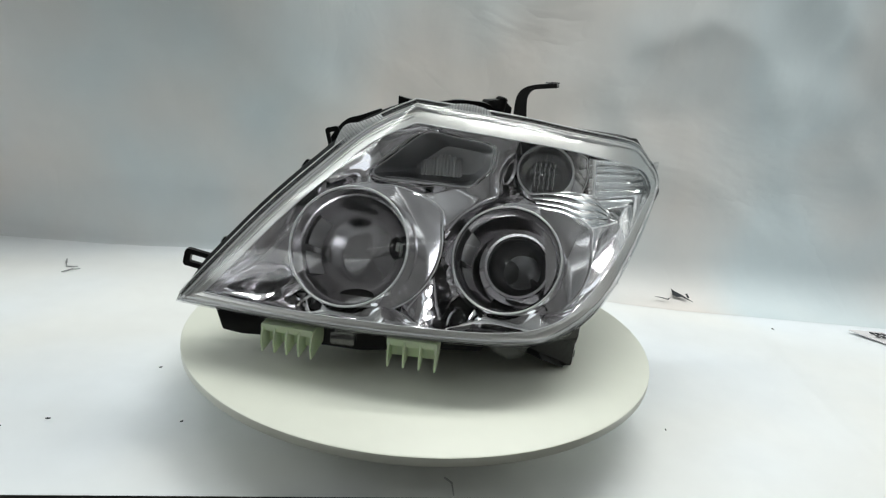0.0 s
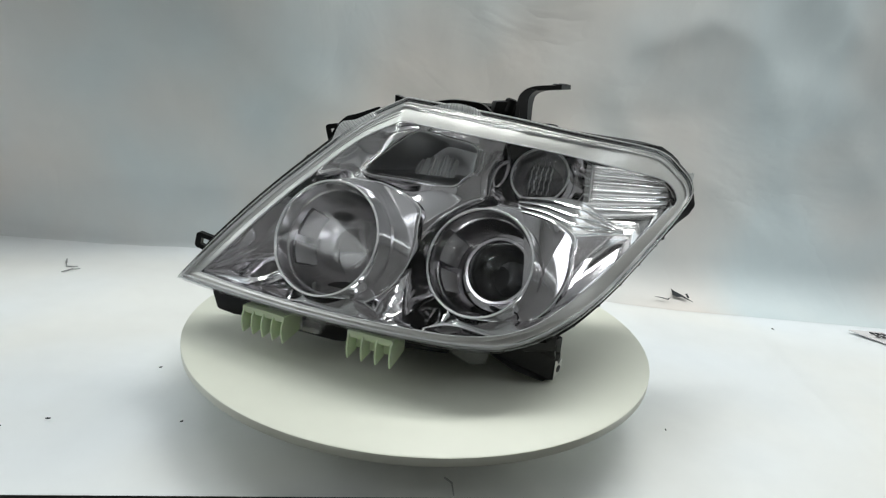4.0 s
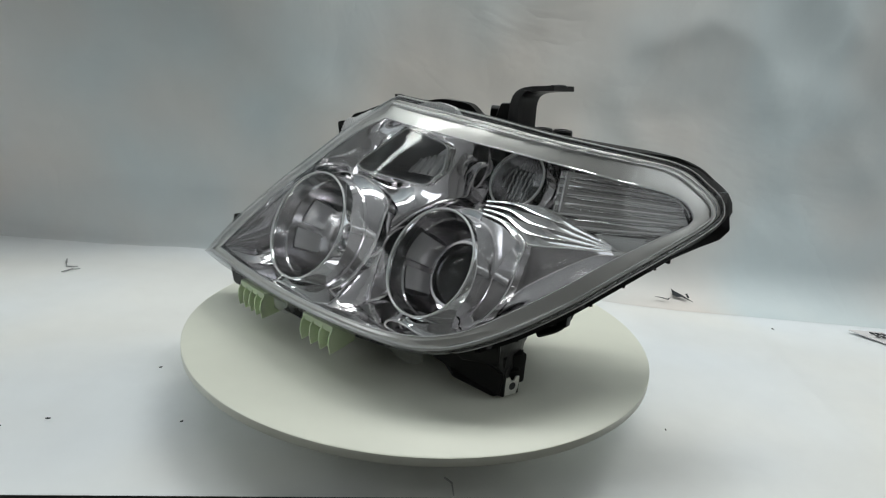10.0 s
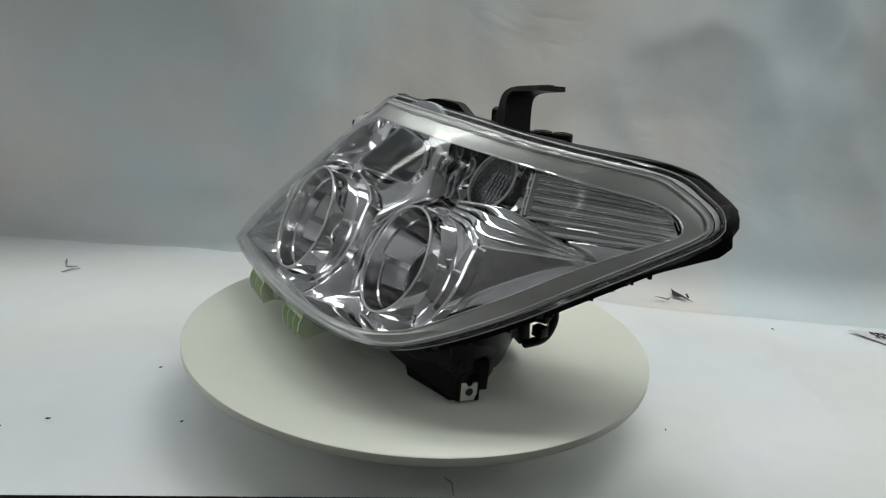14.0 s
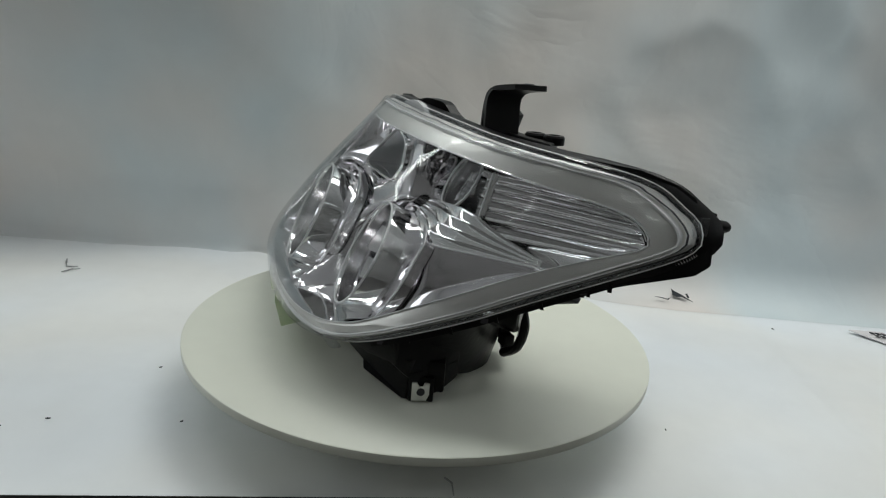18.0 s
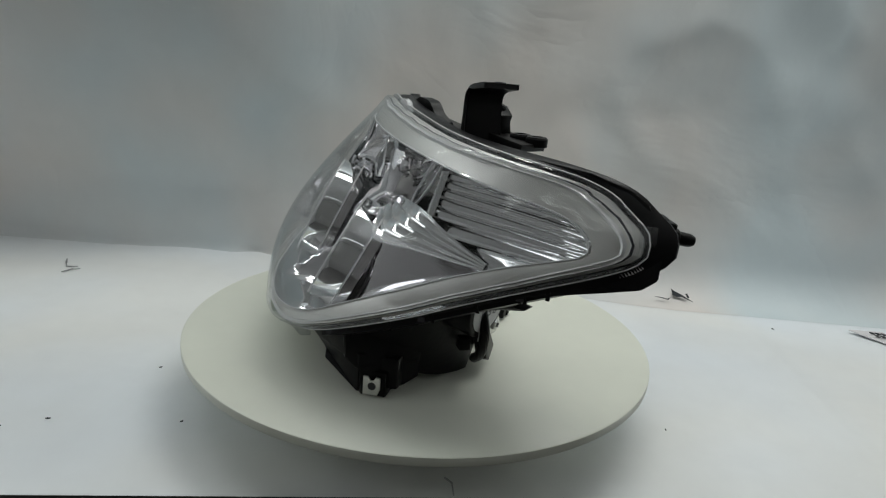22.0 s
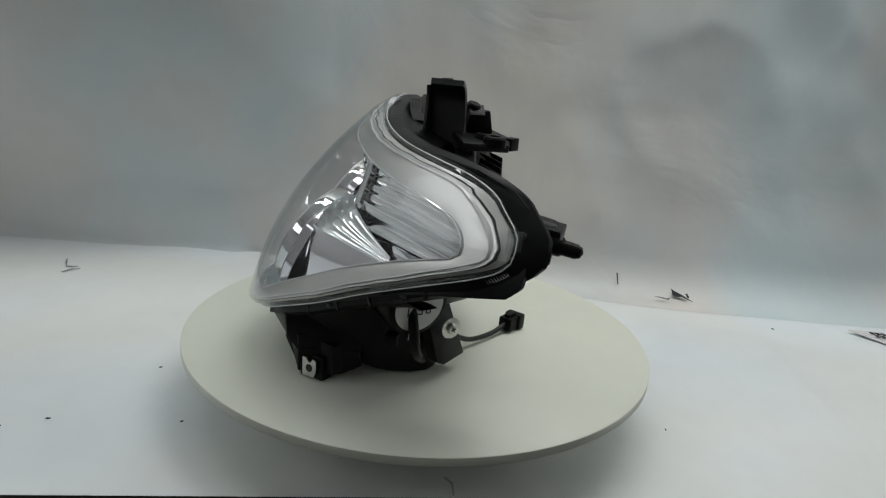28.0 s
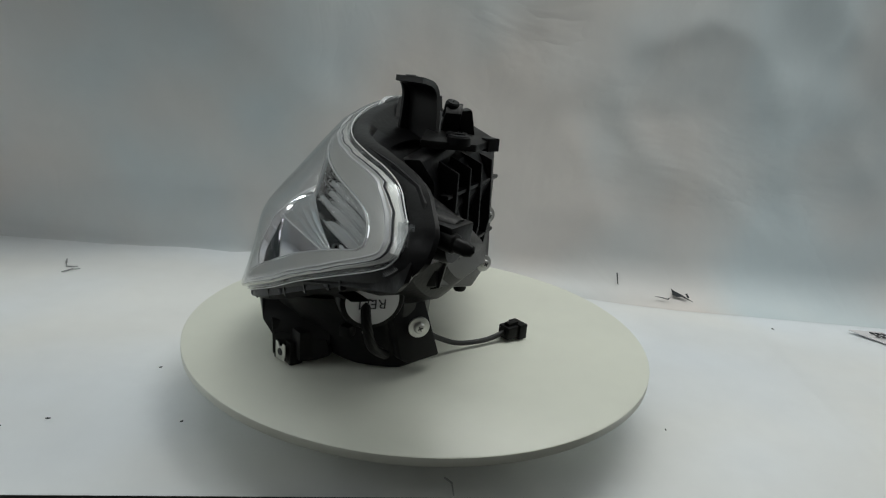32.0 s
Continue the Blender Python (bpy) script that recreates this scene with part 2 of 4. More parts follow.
def backdrop():
    bm = bmesh.new()
    xs = [-1.5 + 0.0125 * i for i in range(241)]
    ys = [0.0125 * i for i in range(74)]
    rows = []
    for y0 in ys:
        row = []
        for x in xs:
            f = fold_y(x)
            y = y0 + front_y(x)
            yy = min(y, f - 0.002)
            z = 0.6 * max(0.0, crease(x, y, 2.0)) * min(1, y0 * 8)
            r = math.hypot(x, y)
            if r < 0.34:
                z *= 0.3
            z += 0.0045 * math.exp(-((x - 0.585 - 0.05 * y) / 0.014) ** 2) * max(0.0, min(1.0, (0.36 - y) * 8)) * max(0.0, min(1.0, y0 * 10))
            z *= max(0.0, min(1.0, (f - 0.09 - y) / 0.10)) if x > -0.25 else 1.0
            row.append(bm.verts.new((x, yy, z + (0.004 * math.exp(-((f - y) / 0.02) ** 2) if x < -0.3 else 0))))
        rows.append(row)
    for a, b in zip(rows[:-1], rows[1:]):
        for i in range(len(xs) - 1):
            if (a[i].co - b[i].co).length > 1e-5 or (a[i + 1].co - b[i + 1].co).length > 1e-5:
                bm.faces.new((a[i], a[i + 1], b[i + 1], b[i]))
    bmesh.ops.remove_doubles(bm, verts=bm.verts, dist=1e-6)
    floor = finish("paper_floor", bm, M_PAPER, sharp=60)
    tagged(floor, "white satin paper laid over the table top", "backdrop", kind="structure")
    bm = bmesh.new()
    rows = []
    for k in range(107):
        s = k * 0.015
        row = []
        for x in xs:
            f = fold_y(x)
            cove = 0.012 + 0.07 * max(0.0, min(1.0, (x + 0.2) / 0.6))
            q = min(s / (cove * 1.57), 1.0) * math.pi / 2
            y = f - cove + cove * math.sin(q)
            z = cove - cove * math.cos(q) + max(0.0, s - cove * 1.57)
            y -= fold_bulge(x) * (1 - math.exp(-z / 0.05))
            y += (1.7 * crease(x, z, 11.0) + 0.011 * noise.noise(Vector((x * 4.5, z * 0.8, 31.0)))) * min(1, z * 6)
            # the upper left hangs forward to darken it, the right leans back to brighten
            y += -1.05 * max(0.0, min(0.45, z - 0.14)) * max(0.0, min(0.55, -0.20 - x)) + 0.07 * max(0.0, z - 0.16) * max(0.0, min(1.0, (x + 0.25) / 0.4))
            row.append(bm.verts.new((x, y, z + 0.003 - 0.0026 * max(0.0, min(1.0, (x + 0.25) / 0.1)))))
        rows.append(row)
    for a, b in zip(rows[:-1], rows[1:]):
        for i in range(len(xs) - 1):
            bm.faces.new((a[i], a[i + 1], b[i + 1], b[i]))
    wall = finish("paper_wall", bm, M_PAPER_DIM, sharp=60)
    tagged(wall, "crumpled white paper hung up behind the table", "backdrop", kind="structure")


def room():
    def slab(name, centre, size, mat, label):
        bm = bmesh.new()
        box(bm, centre, size)
        tagged(finish(name, bm, mat), label, "room", kind="structure")
    # Unseen walls close the room; near white ones brighten the chrome's reflections.
    slab("room_floor", (0, -0.6, -0.80), (5.2, 5.0, 0.1), M_DARKROOM, "dark grey floor of the room")
    slab("ceiling", (0, -0.6, 2.25), (5.2, 5.0, 0.1), M_ROOM, "plain ceiling of the room")
    slab("wall_back", (0, 1.75, 0.75), (5.2, 0.1, 3.0), M_ROOM, "plain wall behind the paper")
    slab("wall_front", (0, -3.05, 0.75), (5.2, 0.1, 3.0), M_DIMWALL, "dull grey wall across the room, darkened to dim chrome reflections")
    slab("wall_right", (1.80, -0.6, 0), (0.1, 4.6, 1.5), M_DIMWALL, "dull grey side wall below the window, darkened to dim chrome reflections")
    slab("wall_right", (1.80, -0.6, 1.85), (0.1, 4.6, 0.8), M_BROWNWALL, "plain white side wall above the window")
    slab("wall_right", (1.80, 0.9, 1.1), (0.1, 1.6, 0.7), M_BROWNWALL, "plain white side wall beside the window")
    slab("wall_right", (1.80, -1.95, 1.1), (0.1, 1.9, 0.7), M_DIMWALL, "dull grey side wall beside the window, darkened to dim chrome reflections")
    # Window frames invented round the two side fills, out of view.
    for name, x, y, half, zc, tall in (("fill_window_1", 1.80, -0.45, 0.55, 1.10, 0.35), ("fill_window_2", -1.80, -0.85, 0.75, 1.20, 0.27)):
        win = thing(name, (x, y, zc))
        tagged(win, "white window frame added round a fill light in the side wall", "window", kind="structure")
        s = 1 if x > 0 else -1
        for piece, c, q in (("sill", (-0.03 * s, 0, 0.015 - tall), (0.14, 2 * half, 0.03)), ("head", (0, 0, tall - 0.015), (0.08, 2 * half, 0.03)), ("jamb", (0, 0.015 - half, 0), (0.08, 0.03, 2 * tall - 0.06)), ("jamb", (0, half - 0.015, 0), (0.08, 0.03, 2 * tall - 0.06)), ("mullion", (0.02 * s, 0, 0), (0.04, 0.04, 2 * tall - 0.06))):
            bm = bmesh.new()
            box(bm, c, q, bevel=0.003)
            part(piece, bm, M_WHITE, win)
    slab("wall_left", (-1.80, -0.6, 0.09), (0.1, 4.6, 1.68), M_ROOM, "plain white side wall below the window")
    slab("wall_left", (-1.80, -0.6, 1.86), (0.1, 4.6, 0.78), M_ROOM, "plain white side wall above the window")
    slab("wall_left", (-1.80, 0.8, 1.2), (0.1, 1.8, 0.54), M_ROOM, "plain white side wall beside the window")
    slab("wall_left", (-1.80, -2.25, 1.2), (0.1, 1.3, 0.54), M_ROOM, "plain white side wall beside the window")
    table = thing("table", (0, 0, -0.75))
    bm = bmesh.new()
    box(bm, (0, 0.15, 0.732), (3.0, 1.0, 0.028), bevel=0.003)
    part("tabletop", bm, M_TABLE, table)
    leg = None
    for x in (-1.4, 1.4):
        for y in (-0.30, 0.60):
            if leg is None:
                bm = bmesh.new()
                box(bm, (0, 0, 0.359), (0.05, 0.05, 0.718), bevel=0.003)
                leg = part("leg", bm, M_TABLE, table)
                leg.location = (x, y, 0)
            else:
                o = leg.copy()
                scene.collection.objects.link(o)
                o.location = (x, y, 0)
    tagged(table, "dark table under the white paper", "table")


backdrop()
room()


def floor_z(x, y):
    z = 0.6 * max(0.0, crease(x, y, 2.0)) * min(1, abs(y - front_y(x)) * 8)
    return z * 0.3 if math.hypot(x, y) < 0.34 else z


def flake(name, pts, mat, lift, label, category, group=""):
    """A thin torn scrap or hole edge lying on the paper."""
    bm = bmesh.new()
    prism(bm, [Vector((x, y, floor_z(x, y) + lift)) for x, y in pts], (0, 0, 0.0015))
    tagged(finish(name, bm, mat), label, category, group)


def tear(name, x, y, size, turn, seed, label):
    rng = random.Random(seed)
    pts = []
    for k in range(9):
        a = 2 * math.pi * k / 9
        r = 0.7 * size * (0.25 + 0.75 * rng.random()) * (1.0 if k % 2 else 0.45)
        px, py = r * math.cos(a), 0.35 * r * math.sin(a)
        pts.append((x + px * math.cos(turn) - py * math.sin(turn), y + px * math.sin(turn) + py * math.cos(turn)))
    flake(name, pts, M_TORN, 0.0025, label, "speck" if name == "speck" else "tear", "specks on the floor paper" if name == "speck" else "tears in the paper")


def scrap(name, pts, lift, mat, label, category):
    """A torn scrap on the curved foot of the wall paper."""
    n = Vector((-0.02, -0.62, 0.78))
    bm = bmesh.new()
    prism(bm, [Vector(p) + n * lift for p in pts], n * 0.001)
    tagged(finish(name, bm, mat), label, category, "tears in the paper" if category == "tear" else "")


scrap("paper_tear", [(0.501, 0.427, 0.024), (0.506, 0.422, 0.021), (0.519, 0.416, 0.017), (0.538, 0.399, 0.009), (0.520, 0.410, 0.014), (0.508, 0.410, 0.014), (0.501, 0.414, 0.016)], 0.003, M_TORN, "dark torn hole in the white paper at the fold", "tear")
scrap("paper_tear", [(0.464, 0.408, 0.011), (0.476, 0.406, 0.010), (0.489, 0.402, 0.008), (0.497, 0.409, 0.012), (0.488, 0.4045, 0.009), (0.476, 0.4085, 0.0105)], 0.004, M_TORN, "thin dark crack in the white paper at the fold", "tear")
scrap("paper_tear", [(0.527, 0.416, 0.018), (0.531, 0.418, 0.019), (0.533, 0.408, 0.013), (0.530, 0.408, 0.013)], 0.004, M_TORN, "thin dark crack in the white paper at the fold", "tear")
scrap("paper_tear", [(0.393, 0.452, 0.040), (0.3955, 0.452, 0.040), (0.3955, 0.436, 0.021), (0.3935, 0.436, 0.021)], 0.004, M_TORN, "thin dark crack in the white paper at the fold", "tear")


def stroke(name, a, b, wide, mat, label, category, group):
    """A thin tapering mark on the floor paper from a to b."""
    a, b = Vector(a), Vector(b)
    n = Vector((b.y - a.y, a.x - b.x)).normalized() * wide / 2
    m = a.lerp(b, 0.45) + n * 0.8
    flake(name, [tuple(a - n * 0.3), tuple(a + n), tuple(m + n), tuple(b), tuple(m - n)], mat, 0.0016, label, category, group)


for a, b, w in (((-0.688, 0.388), (-0.669, 0.350), 0.0030), ((-0.670, 0.350), (-0.650, 0.354), 0.0024), ((-0.662, 0.320), (-0.652, 0.342), 0.0030), ((-0.655, 0.336), (-0.640, 0.343), 0.0020)):
    stroke("paper_tear", a, b, w, M_SCUFF, "small grey torn nick in the white floor paper", "tear", "tears in the paper")
for i, (x, y, q) in enumerate(((-0.417, -0.151, 0.008), (-0.345, -0.012, 0.006), (-0.269, -0.138, 0.007), (0.326, -0.078, 0.006), (0.649, 0.293, 0.006), (-0.59, 0.02, 0.004), (-0.46, -0.17, 0.004))):
    tear("speck", x, y, 0.8 * q, 0.5 * i, 20 + i, "tiny dark speck on the white floor paper")
scrap("scratch", [(-0.345, 0.508, 0.258), (-0.334, 0.506, 0.264), (-0.322, 0.505, 0.262), (-0.334, 0.506, 0.2605)], 0.0, M_SCUFF, "faint dark scratch on the hanging paper", "scratch")
# printed scrap near the fold
flake("printed_scrap", [(0.806, 0.318), (0.875, 0.325), (0.93, 0.21), (0.90, 0.17)], material("grey_scrap", (0.68, 0.67, 0.68), 0.6), 0.003, "grey printed scrap of paper lying on the white sheet", "paper scrap")
for k in range(5):
    x, y = 0.840 + 0.011 * (k % 3), 0.309 - 0.016 * (k // 3)
    flake("printed_mark", [(x, y), (x + 0.007, y), (x + 0.006, y - 0.009), (x + 0.001, y - 0.007)], M_INK, 0.0055, "small dark unreadable print on the grey scrap", "print", "marks on the printed scrap")

# Flat grey strip paints the shade of a crease; the paper isn't folded.
for pts in ([(0.0403, -0.2065), (0.0485, -0.2155), (0.0500, -0.2360), (0.0488, -0.2360), (0.0470, -0.2165), (0.0393, -0.2077)],):
    flake("crease_strip", pts, M_CREASE, 0.002, "thin grey strip for the shade of a crease before the turntable", "crease", "creases in the paper")

# ---- the turntable ----
turntable = thing("turntable")
tagged(turntable, "round cream-white display turntable standing on the paper", "turntable")
bm = bmesh.new()
lathe(bm, (0, 0, 0), (0, 0, 1), [(0.001, TOP - 0.011), (0.2990, TOP - 0.011), (0.3, TOP - 0.010), (0.3, TOP - 0.0012), (0.2985, TOP), (0.001, TOP)], 128, close=True)
disc = part("disc", bm, M_BOARD, turntable, "thin round cream-white board", sharp=50)
# Unseen base, made broad and dark to block light under the board.
bm = bmesh.new()
lathe(bm, (0, 0, 0), (0, 0, 1), [(0.001, 0.0), (0.172, 0.0), (0.175, 0.004), (0.165, 0.045), (0.09, 0.056), (0.09, TOP - 0.0115), (0.001, TOP - 0.0115)], 64, close=True)
part("motor_base", bm, M_BASE, turntable, "low dark motor base under the board")

# ---- the headlamp: its outline and its curved cover ----
RUN = [(-0.270, -0.140, 0.067), (-0.19, -0.163, 0.067), (-0.10, -0.181, 0.066), (-0.01, -0.195, 0.067), (0.07, -0.198, 0.067), (0.120, -0.188, 0.066),
       (0.150, -0.171, 0.069), (0.176, -0.153, 0.079), (0.205, -0.124, 0.095), (0.236, -0.077, 0.117), (0.264, -0.028, 0.142), (0.291, 0.026, 0.166), (0.313, 0.076, 0.187),
       (0.3225, 0.100, 0.200), (0.321, 0.105, 0.211), (0.3145, 0.1045, 0.221), (0.301, 0.094, 0.233), (0.288, 0.083, 0.2445), (0.272, 0.061, 0.2535), (0.250, 0.030, 0.260), (0.215, -0.006, 0.267),
       (0.165, -0.034, 0.2745), (0.110, -0.051, 0.283), (0.045, -0.060, 0.290), (-0.023, -0.061, 0.2955)]
SIDE = [(-0.023, -0.061, 0.2955), (-0.076, -0.056, 0.266), (-0.136, -0.078, 0.213), (-0.184, -0.101, 0.166), (-0.229, -0.127, 0.115), (-0.270, -0.140, 0.067)]
RIM = curve_through(RUN, 131)[:-1] + curve_through(SIDE, 51)[:-1]
NRIM = len(RIM)
RIM2 = np.array([(p.x, p.z) for p in RIM])


def rim_normals():
    out = []
    for i in range(NRIM):
        t = RIM2[(i + 2) % NRIM] - RIM2[i - 2]
        t = t / np.hypot(*t)
        out.append((t[1], -t[0]))
    return np.array(out)


RIMN = rim_normals()
GX, GZ, GH = -0.29, 0.04, 0.005


def relax(pull):
    """Height field of a stretched, blown-out skin over the outline."""
    nx, nz = 130, 56
    X, Z = np.meshgrid(GX + GH * np.arange(nx), GZ + GH * np.arange(nz), indexing="ij")
    inside = np.zeros(X.shape, bool)
    j = NRIM - 1
    for i in range(NRIM):
        (xi, zi), (xj, zj) = RIM2[i], RIM2[j]
        if zi != zj:
            inside ^= ((zi > Z) != (zj > Z)) & (X < (xj - xi) * (Z - zi) / (zj - zi) + xi)
        j = i
    d = (X[..., None] - RIM2[:, 0]) ** 2 + (Z[..., None] - RIM2[:, 1]) ** 2
    near = d.argmin(-1)
    y = np.array([p.y for p in RIM])[near]
    dist = np.sqrt(d.min(-1)) * np.where(inside, 1, -1)
    for _ in range(2500):
        s = (np.roll(y, 1, 0) + np.roll(y, -1, 0) + np.roll(y, 1, 1) + np.roll(y, -1, 1)) / 4 - pull * GH * GH / 4
        y = np.where(inside, s, y)
    # fuller shoulder where the cover wraps round to the side
    full = np.clip(dist / 0.035, 0, 1)
    y = y - 0.017 * full * np.exp(-((X - 0.190) / 0.055) ** 2 - ((Z - 0.178) / 0.040) ** 2)
    return y, dist


SKIN, DIST = relax(9.0)


def sample(grid, x, z):
    a, b = (x - GX) / GH, (z - GZ) / GH
    i, k = int(min(max(a, 0), grid.shape[0] - 2)), int(min(max(b, 0), grid.shape[1] - 2))
    u, v = a - i, b - k
    return float((grid[i, k] * (1 - u) + grid[i + 1, k] * u) * (1 - v) + (grid[i, k + 1] * (1 - u) + grid[i + 1, k + 1] * u) * v)


def skin_y(x, z):
    return sample(SKIN, x, z)


def rim_offset(out, back):
    """The outline, moved out in its own plane and back into the lamp."""
    loop = []
    for p, n in zip(RIM, RIMN):
        loop.append(Vector((p.x + n[0] * out, p.y + back, p.z + n[1] * out)))
    return loop


MID = (0.05, 0.165)


def inset_loop(inset, depth, shrink=1.0):
    loop = []
    for p, n in zip(RIM, RIMN):
        x, z = p.x - n[0] * inset, p.z - n[1] * inset
        x, z = MID[0] + (x - MID[0]) * shrink, MID[1] + (z - MID[1]) * shrink
        loop.append(Vector((x, skin_y(x, z) + depth, z)))
    return loop


lamp = thing("headlamp", (0, 0, TOP))
tagged(lamp, "new car headlamp with clear cover and black housing on the turntable", "headlamp")


def cover():
    bm = bmesh.new()
    outer = [rim_offset(0.002, 0.011), rim_offset(0.0025, 0.004), [p.copy() for p in RIM]]
    for k in range(1, 16):
        s = 1 - (k / 16) ** 1.15
        outer.append([Vector((MID[0] + (p.x - MID[0]) * s, 0, MID[1] + (p.z - MID[1]) * s)) for p in RIM])
        for v in outer[-1]:
            v.y = skin_y(v.x, v.z)
    rows = strip(bm, outer)
    c = bm.verts.new((MID[0], skin_y(*MID), MID[1]))
    for i in range(NRIM):
        bm.faces.new((rows[-1][i], rows[-1][(i + 1) % NRIM], c))
    bmesh.ops.recalc_face_normals(bm, faces=bm.faces)
    if sum(f.normal.y for f in bm.faces) > 0:
        bmesh.ops.reverse_faces(bm, faces=bm.faces)
    # inner wall, 2.5 mm behind
    bm.normal_update()
    faces = list(bm.faces)
    twin = {v: bm.verts.new(v.co - v.normal * 0.0025) for v in list(bm.verts)}
    for f in faces:
        bm.faces.new([twin[v] for v in reversed(f.verts)])
    return part("lens_cover", bm, M_LENS, lamp, "clear curved polycarbonate cover", sharp=60)


cover()


def cover_rim():
    """The clear stepped flange round the cover."""
    bm = bmesh.new()
    strip(bm, [rim_offset(0.001, 0.0105), rim_offset(0.004, 0.0105), rim_offset(0.0045, 0.0125), rim_offset(0.0035, 0.016), rim_offset(0.0, 0.016), rim_offset(0.001, 0.0105)])
    part("lens_flange", bm, M_LENSRIM, lamp, "clear stepped flange of the cover")
    bm = bmesh.new()
    loop = inset_loop(0.0035, 0.004)
    strip(bm, [loop, [p + Vector((0, 0.0012, 0)) for p in inset_loop(0.0050, 0.004)], [p + Vector((0, 0.0035, 0)) for p in loop], loop])
    part("glint_edge", bm, M_GLINT, lamp, "thin white line for the highlight inside the cover")


cover_rim()


INNER_RUN = [(-0.240, 0.079), (-0.185, 0.078), (-0.10, 0.077), (-0.01, 0.078), (0.07, 0.078), (0.115, 0.079), (0.142, 0.083), (0.165, 0.092), (0.192, 0.110), (0.225, 0.135), (0.250, 0.157), (0.272, 0.174), (0.290, 0.186),
             (0.303, 0.1945), (0.3035, 0.202), (0.2965, 0.213), (0.284, 0.223), (0.266, 0.230), (0.240, 0.237), (0.205, 0.246), (0.160, 0.255), (0.107, 0.2625), (0.045, 0.269), (-0.021, 0.2745)]
INNER_SIDE = [(-0.022, 0.274), (-0.070, 0.248), (-0.126, 0.199), (-0.172, 0.153), (-0.212, 0.108), (-0.240, 0.079)]


def flat(points):
    return [Vector((x, 0, z)) for x, z in points]


INNER = curve_through(flat(INNER_RUN), 131)[:-1] + curve_through(flat(INNER_SIDE), 51)[:-1]


def between(u, depth):
    """A loop between the outer (0) and the inner outline (1), at a depth behind the cover."""
    out = []
    for p, q in zip(RIM, INNER):
        x, z = p.x + (q.x - p.x) * u, p.z + (q.z - p.z) * u
        out.append(Vector((x, skin_y(x, z) + depth, z)))
    return out


def bezel_frame():
    bm = bmesh.new()
    strip(bm, [[p + Vector((0, 0.0125, 0)) for p in RIM], between(0.07, 0.0070), between(0.145, 0.0070), between(0.16, 0.0095), between(0.19, 0.0095), between(0.21, 0.0080), between(0.60, 0.0072), between(0.93, 0.0090)])
    part("bezel_frame", bm, M_SATIN, lamp, "satin silver frame along the cover's edge", sharp=20)
    bm = bmesh.new()
    strip(bm, [between(0.135, 0.0066), between(0.148, 0.0062), between(0.157, 0.0080)])
    part("glint_edge", bm, M_GLINT, lamp, "thin white step for the highlight in the frame")
    bm = bmesh.new()
    strip(bm, [between(0.163, 0.0090), between(0.187, 0.0090)])
    part("dark_line", bm, M_INK, lamp, "thin dark line along the frame")
    bm = bmesh.new()
    strip(bm, [between(0.025, 0.0078), between(0.055, 0.0066)])
    part("dark_line", bm, M_INK, lamp, "thin dark line along the frame")


bezel_frame()
bm = bmesh.new()
strip(bm, [between(0.93, 0.009), between(0.97, 0.0075), between(1.01, 0.010), between(1.02, 0.022), between(1.03, 0.075)])
bead_line = between(0.955, 0.0072)
part("bezel_lip", bm, M_CHROME2, lamp, "bright raised lip of the bezel frame", sharp=30)



def bead(pts, r, parent, closed=False):
    """A thin rounded edge in white, standing in for the highlight on chrome."""
    bm = bmesh.new()
    tube(bm, list(pts) + ([pts[0], pts[1]] if closed else []), r, 6)
    part("glint_bead", bm, M_GLINT, parent, sharp=80)


# round lamps: centre of the front ring, facing direction, radius; the whole lamp leans back by some 25 degrees
HB = (Vector((-0.0847, -0.1300, 0.1428)), Vector((-0.205, -1.0, 0.47)).normalized(), 0.0665)
PJ = (Vector((0.0907, -0.1200, 0.1381)), Vector((-0.250, -1.0, 0.53)).normalized(), 0.0608)
TS = (Vector((0.1371, -0.0309, 0.2256)), Vector((-0.150, -1.0, 0.58)).normalized(), 0.0335)
WINDOW = [(-0.075, 0.209), (0.044, 0.207), (0.066, 0.228), (0.068, 0.256), (-0.004, 0.264), (-0.018, 0.258)]


def in_window(x, z):
    hit, j = False, len(WINDOW) - 1
    for i in range(len(WINDOW)):
        (xi, zi), (xj, zj) = WINDOW[i], WINDOW[j]
        if (zi > z) != (zj > z) and x < (xj - xi) * (z - zi) / (zj - zi) + xi:
            hit = not hit
        j = i
    return hit


def ease(v):
    v = max(0.0, min(1.0, v))
    return v * v * (3 - 2 * v)


def ring_plane(spec, back, x, z):
    """Depth at (x, z) of the plane that lies back behind a ring's front."""
    c, n, r = spec
    c = c - n * back
    return c.y - (n.x * (x - c.x) + n.z * (z - c.z)) / n.y


def off_axis(spec, p):
    c, n, r = spec
    d = p - c
    return (d - n * d.dot(n)).length


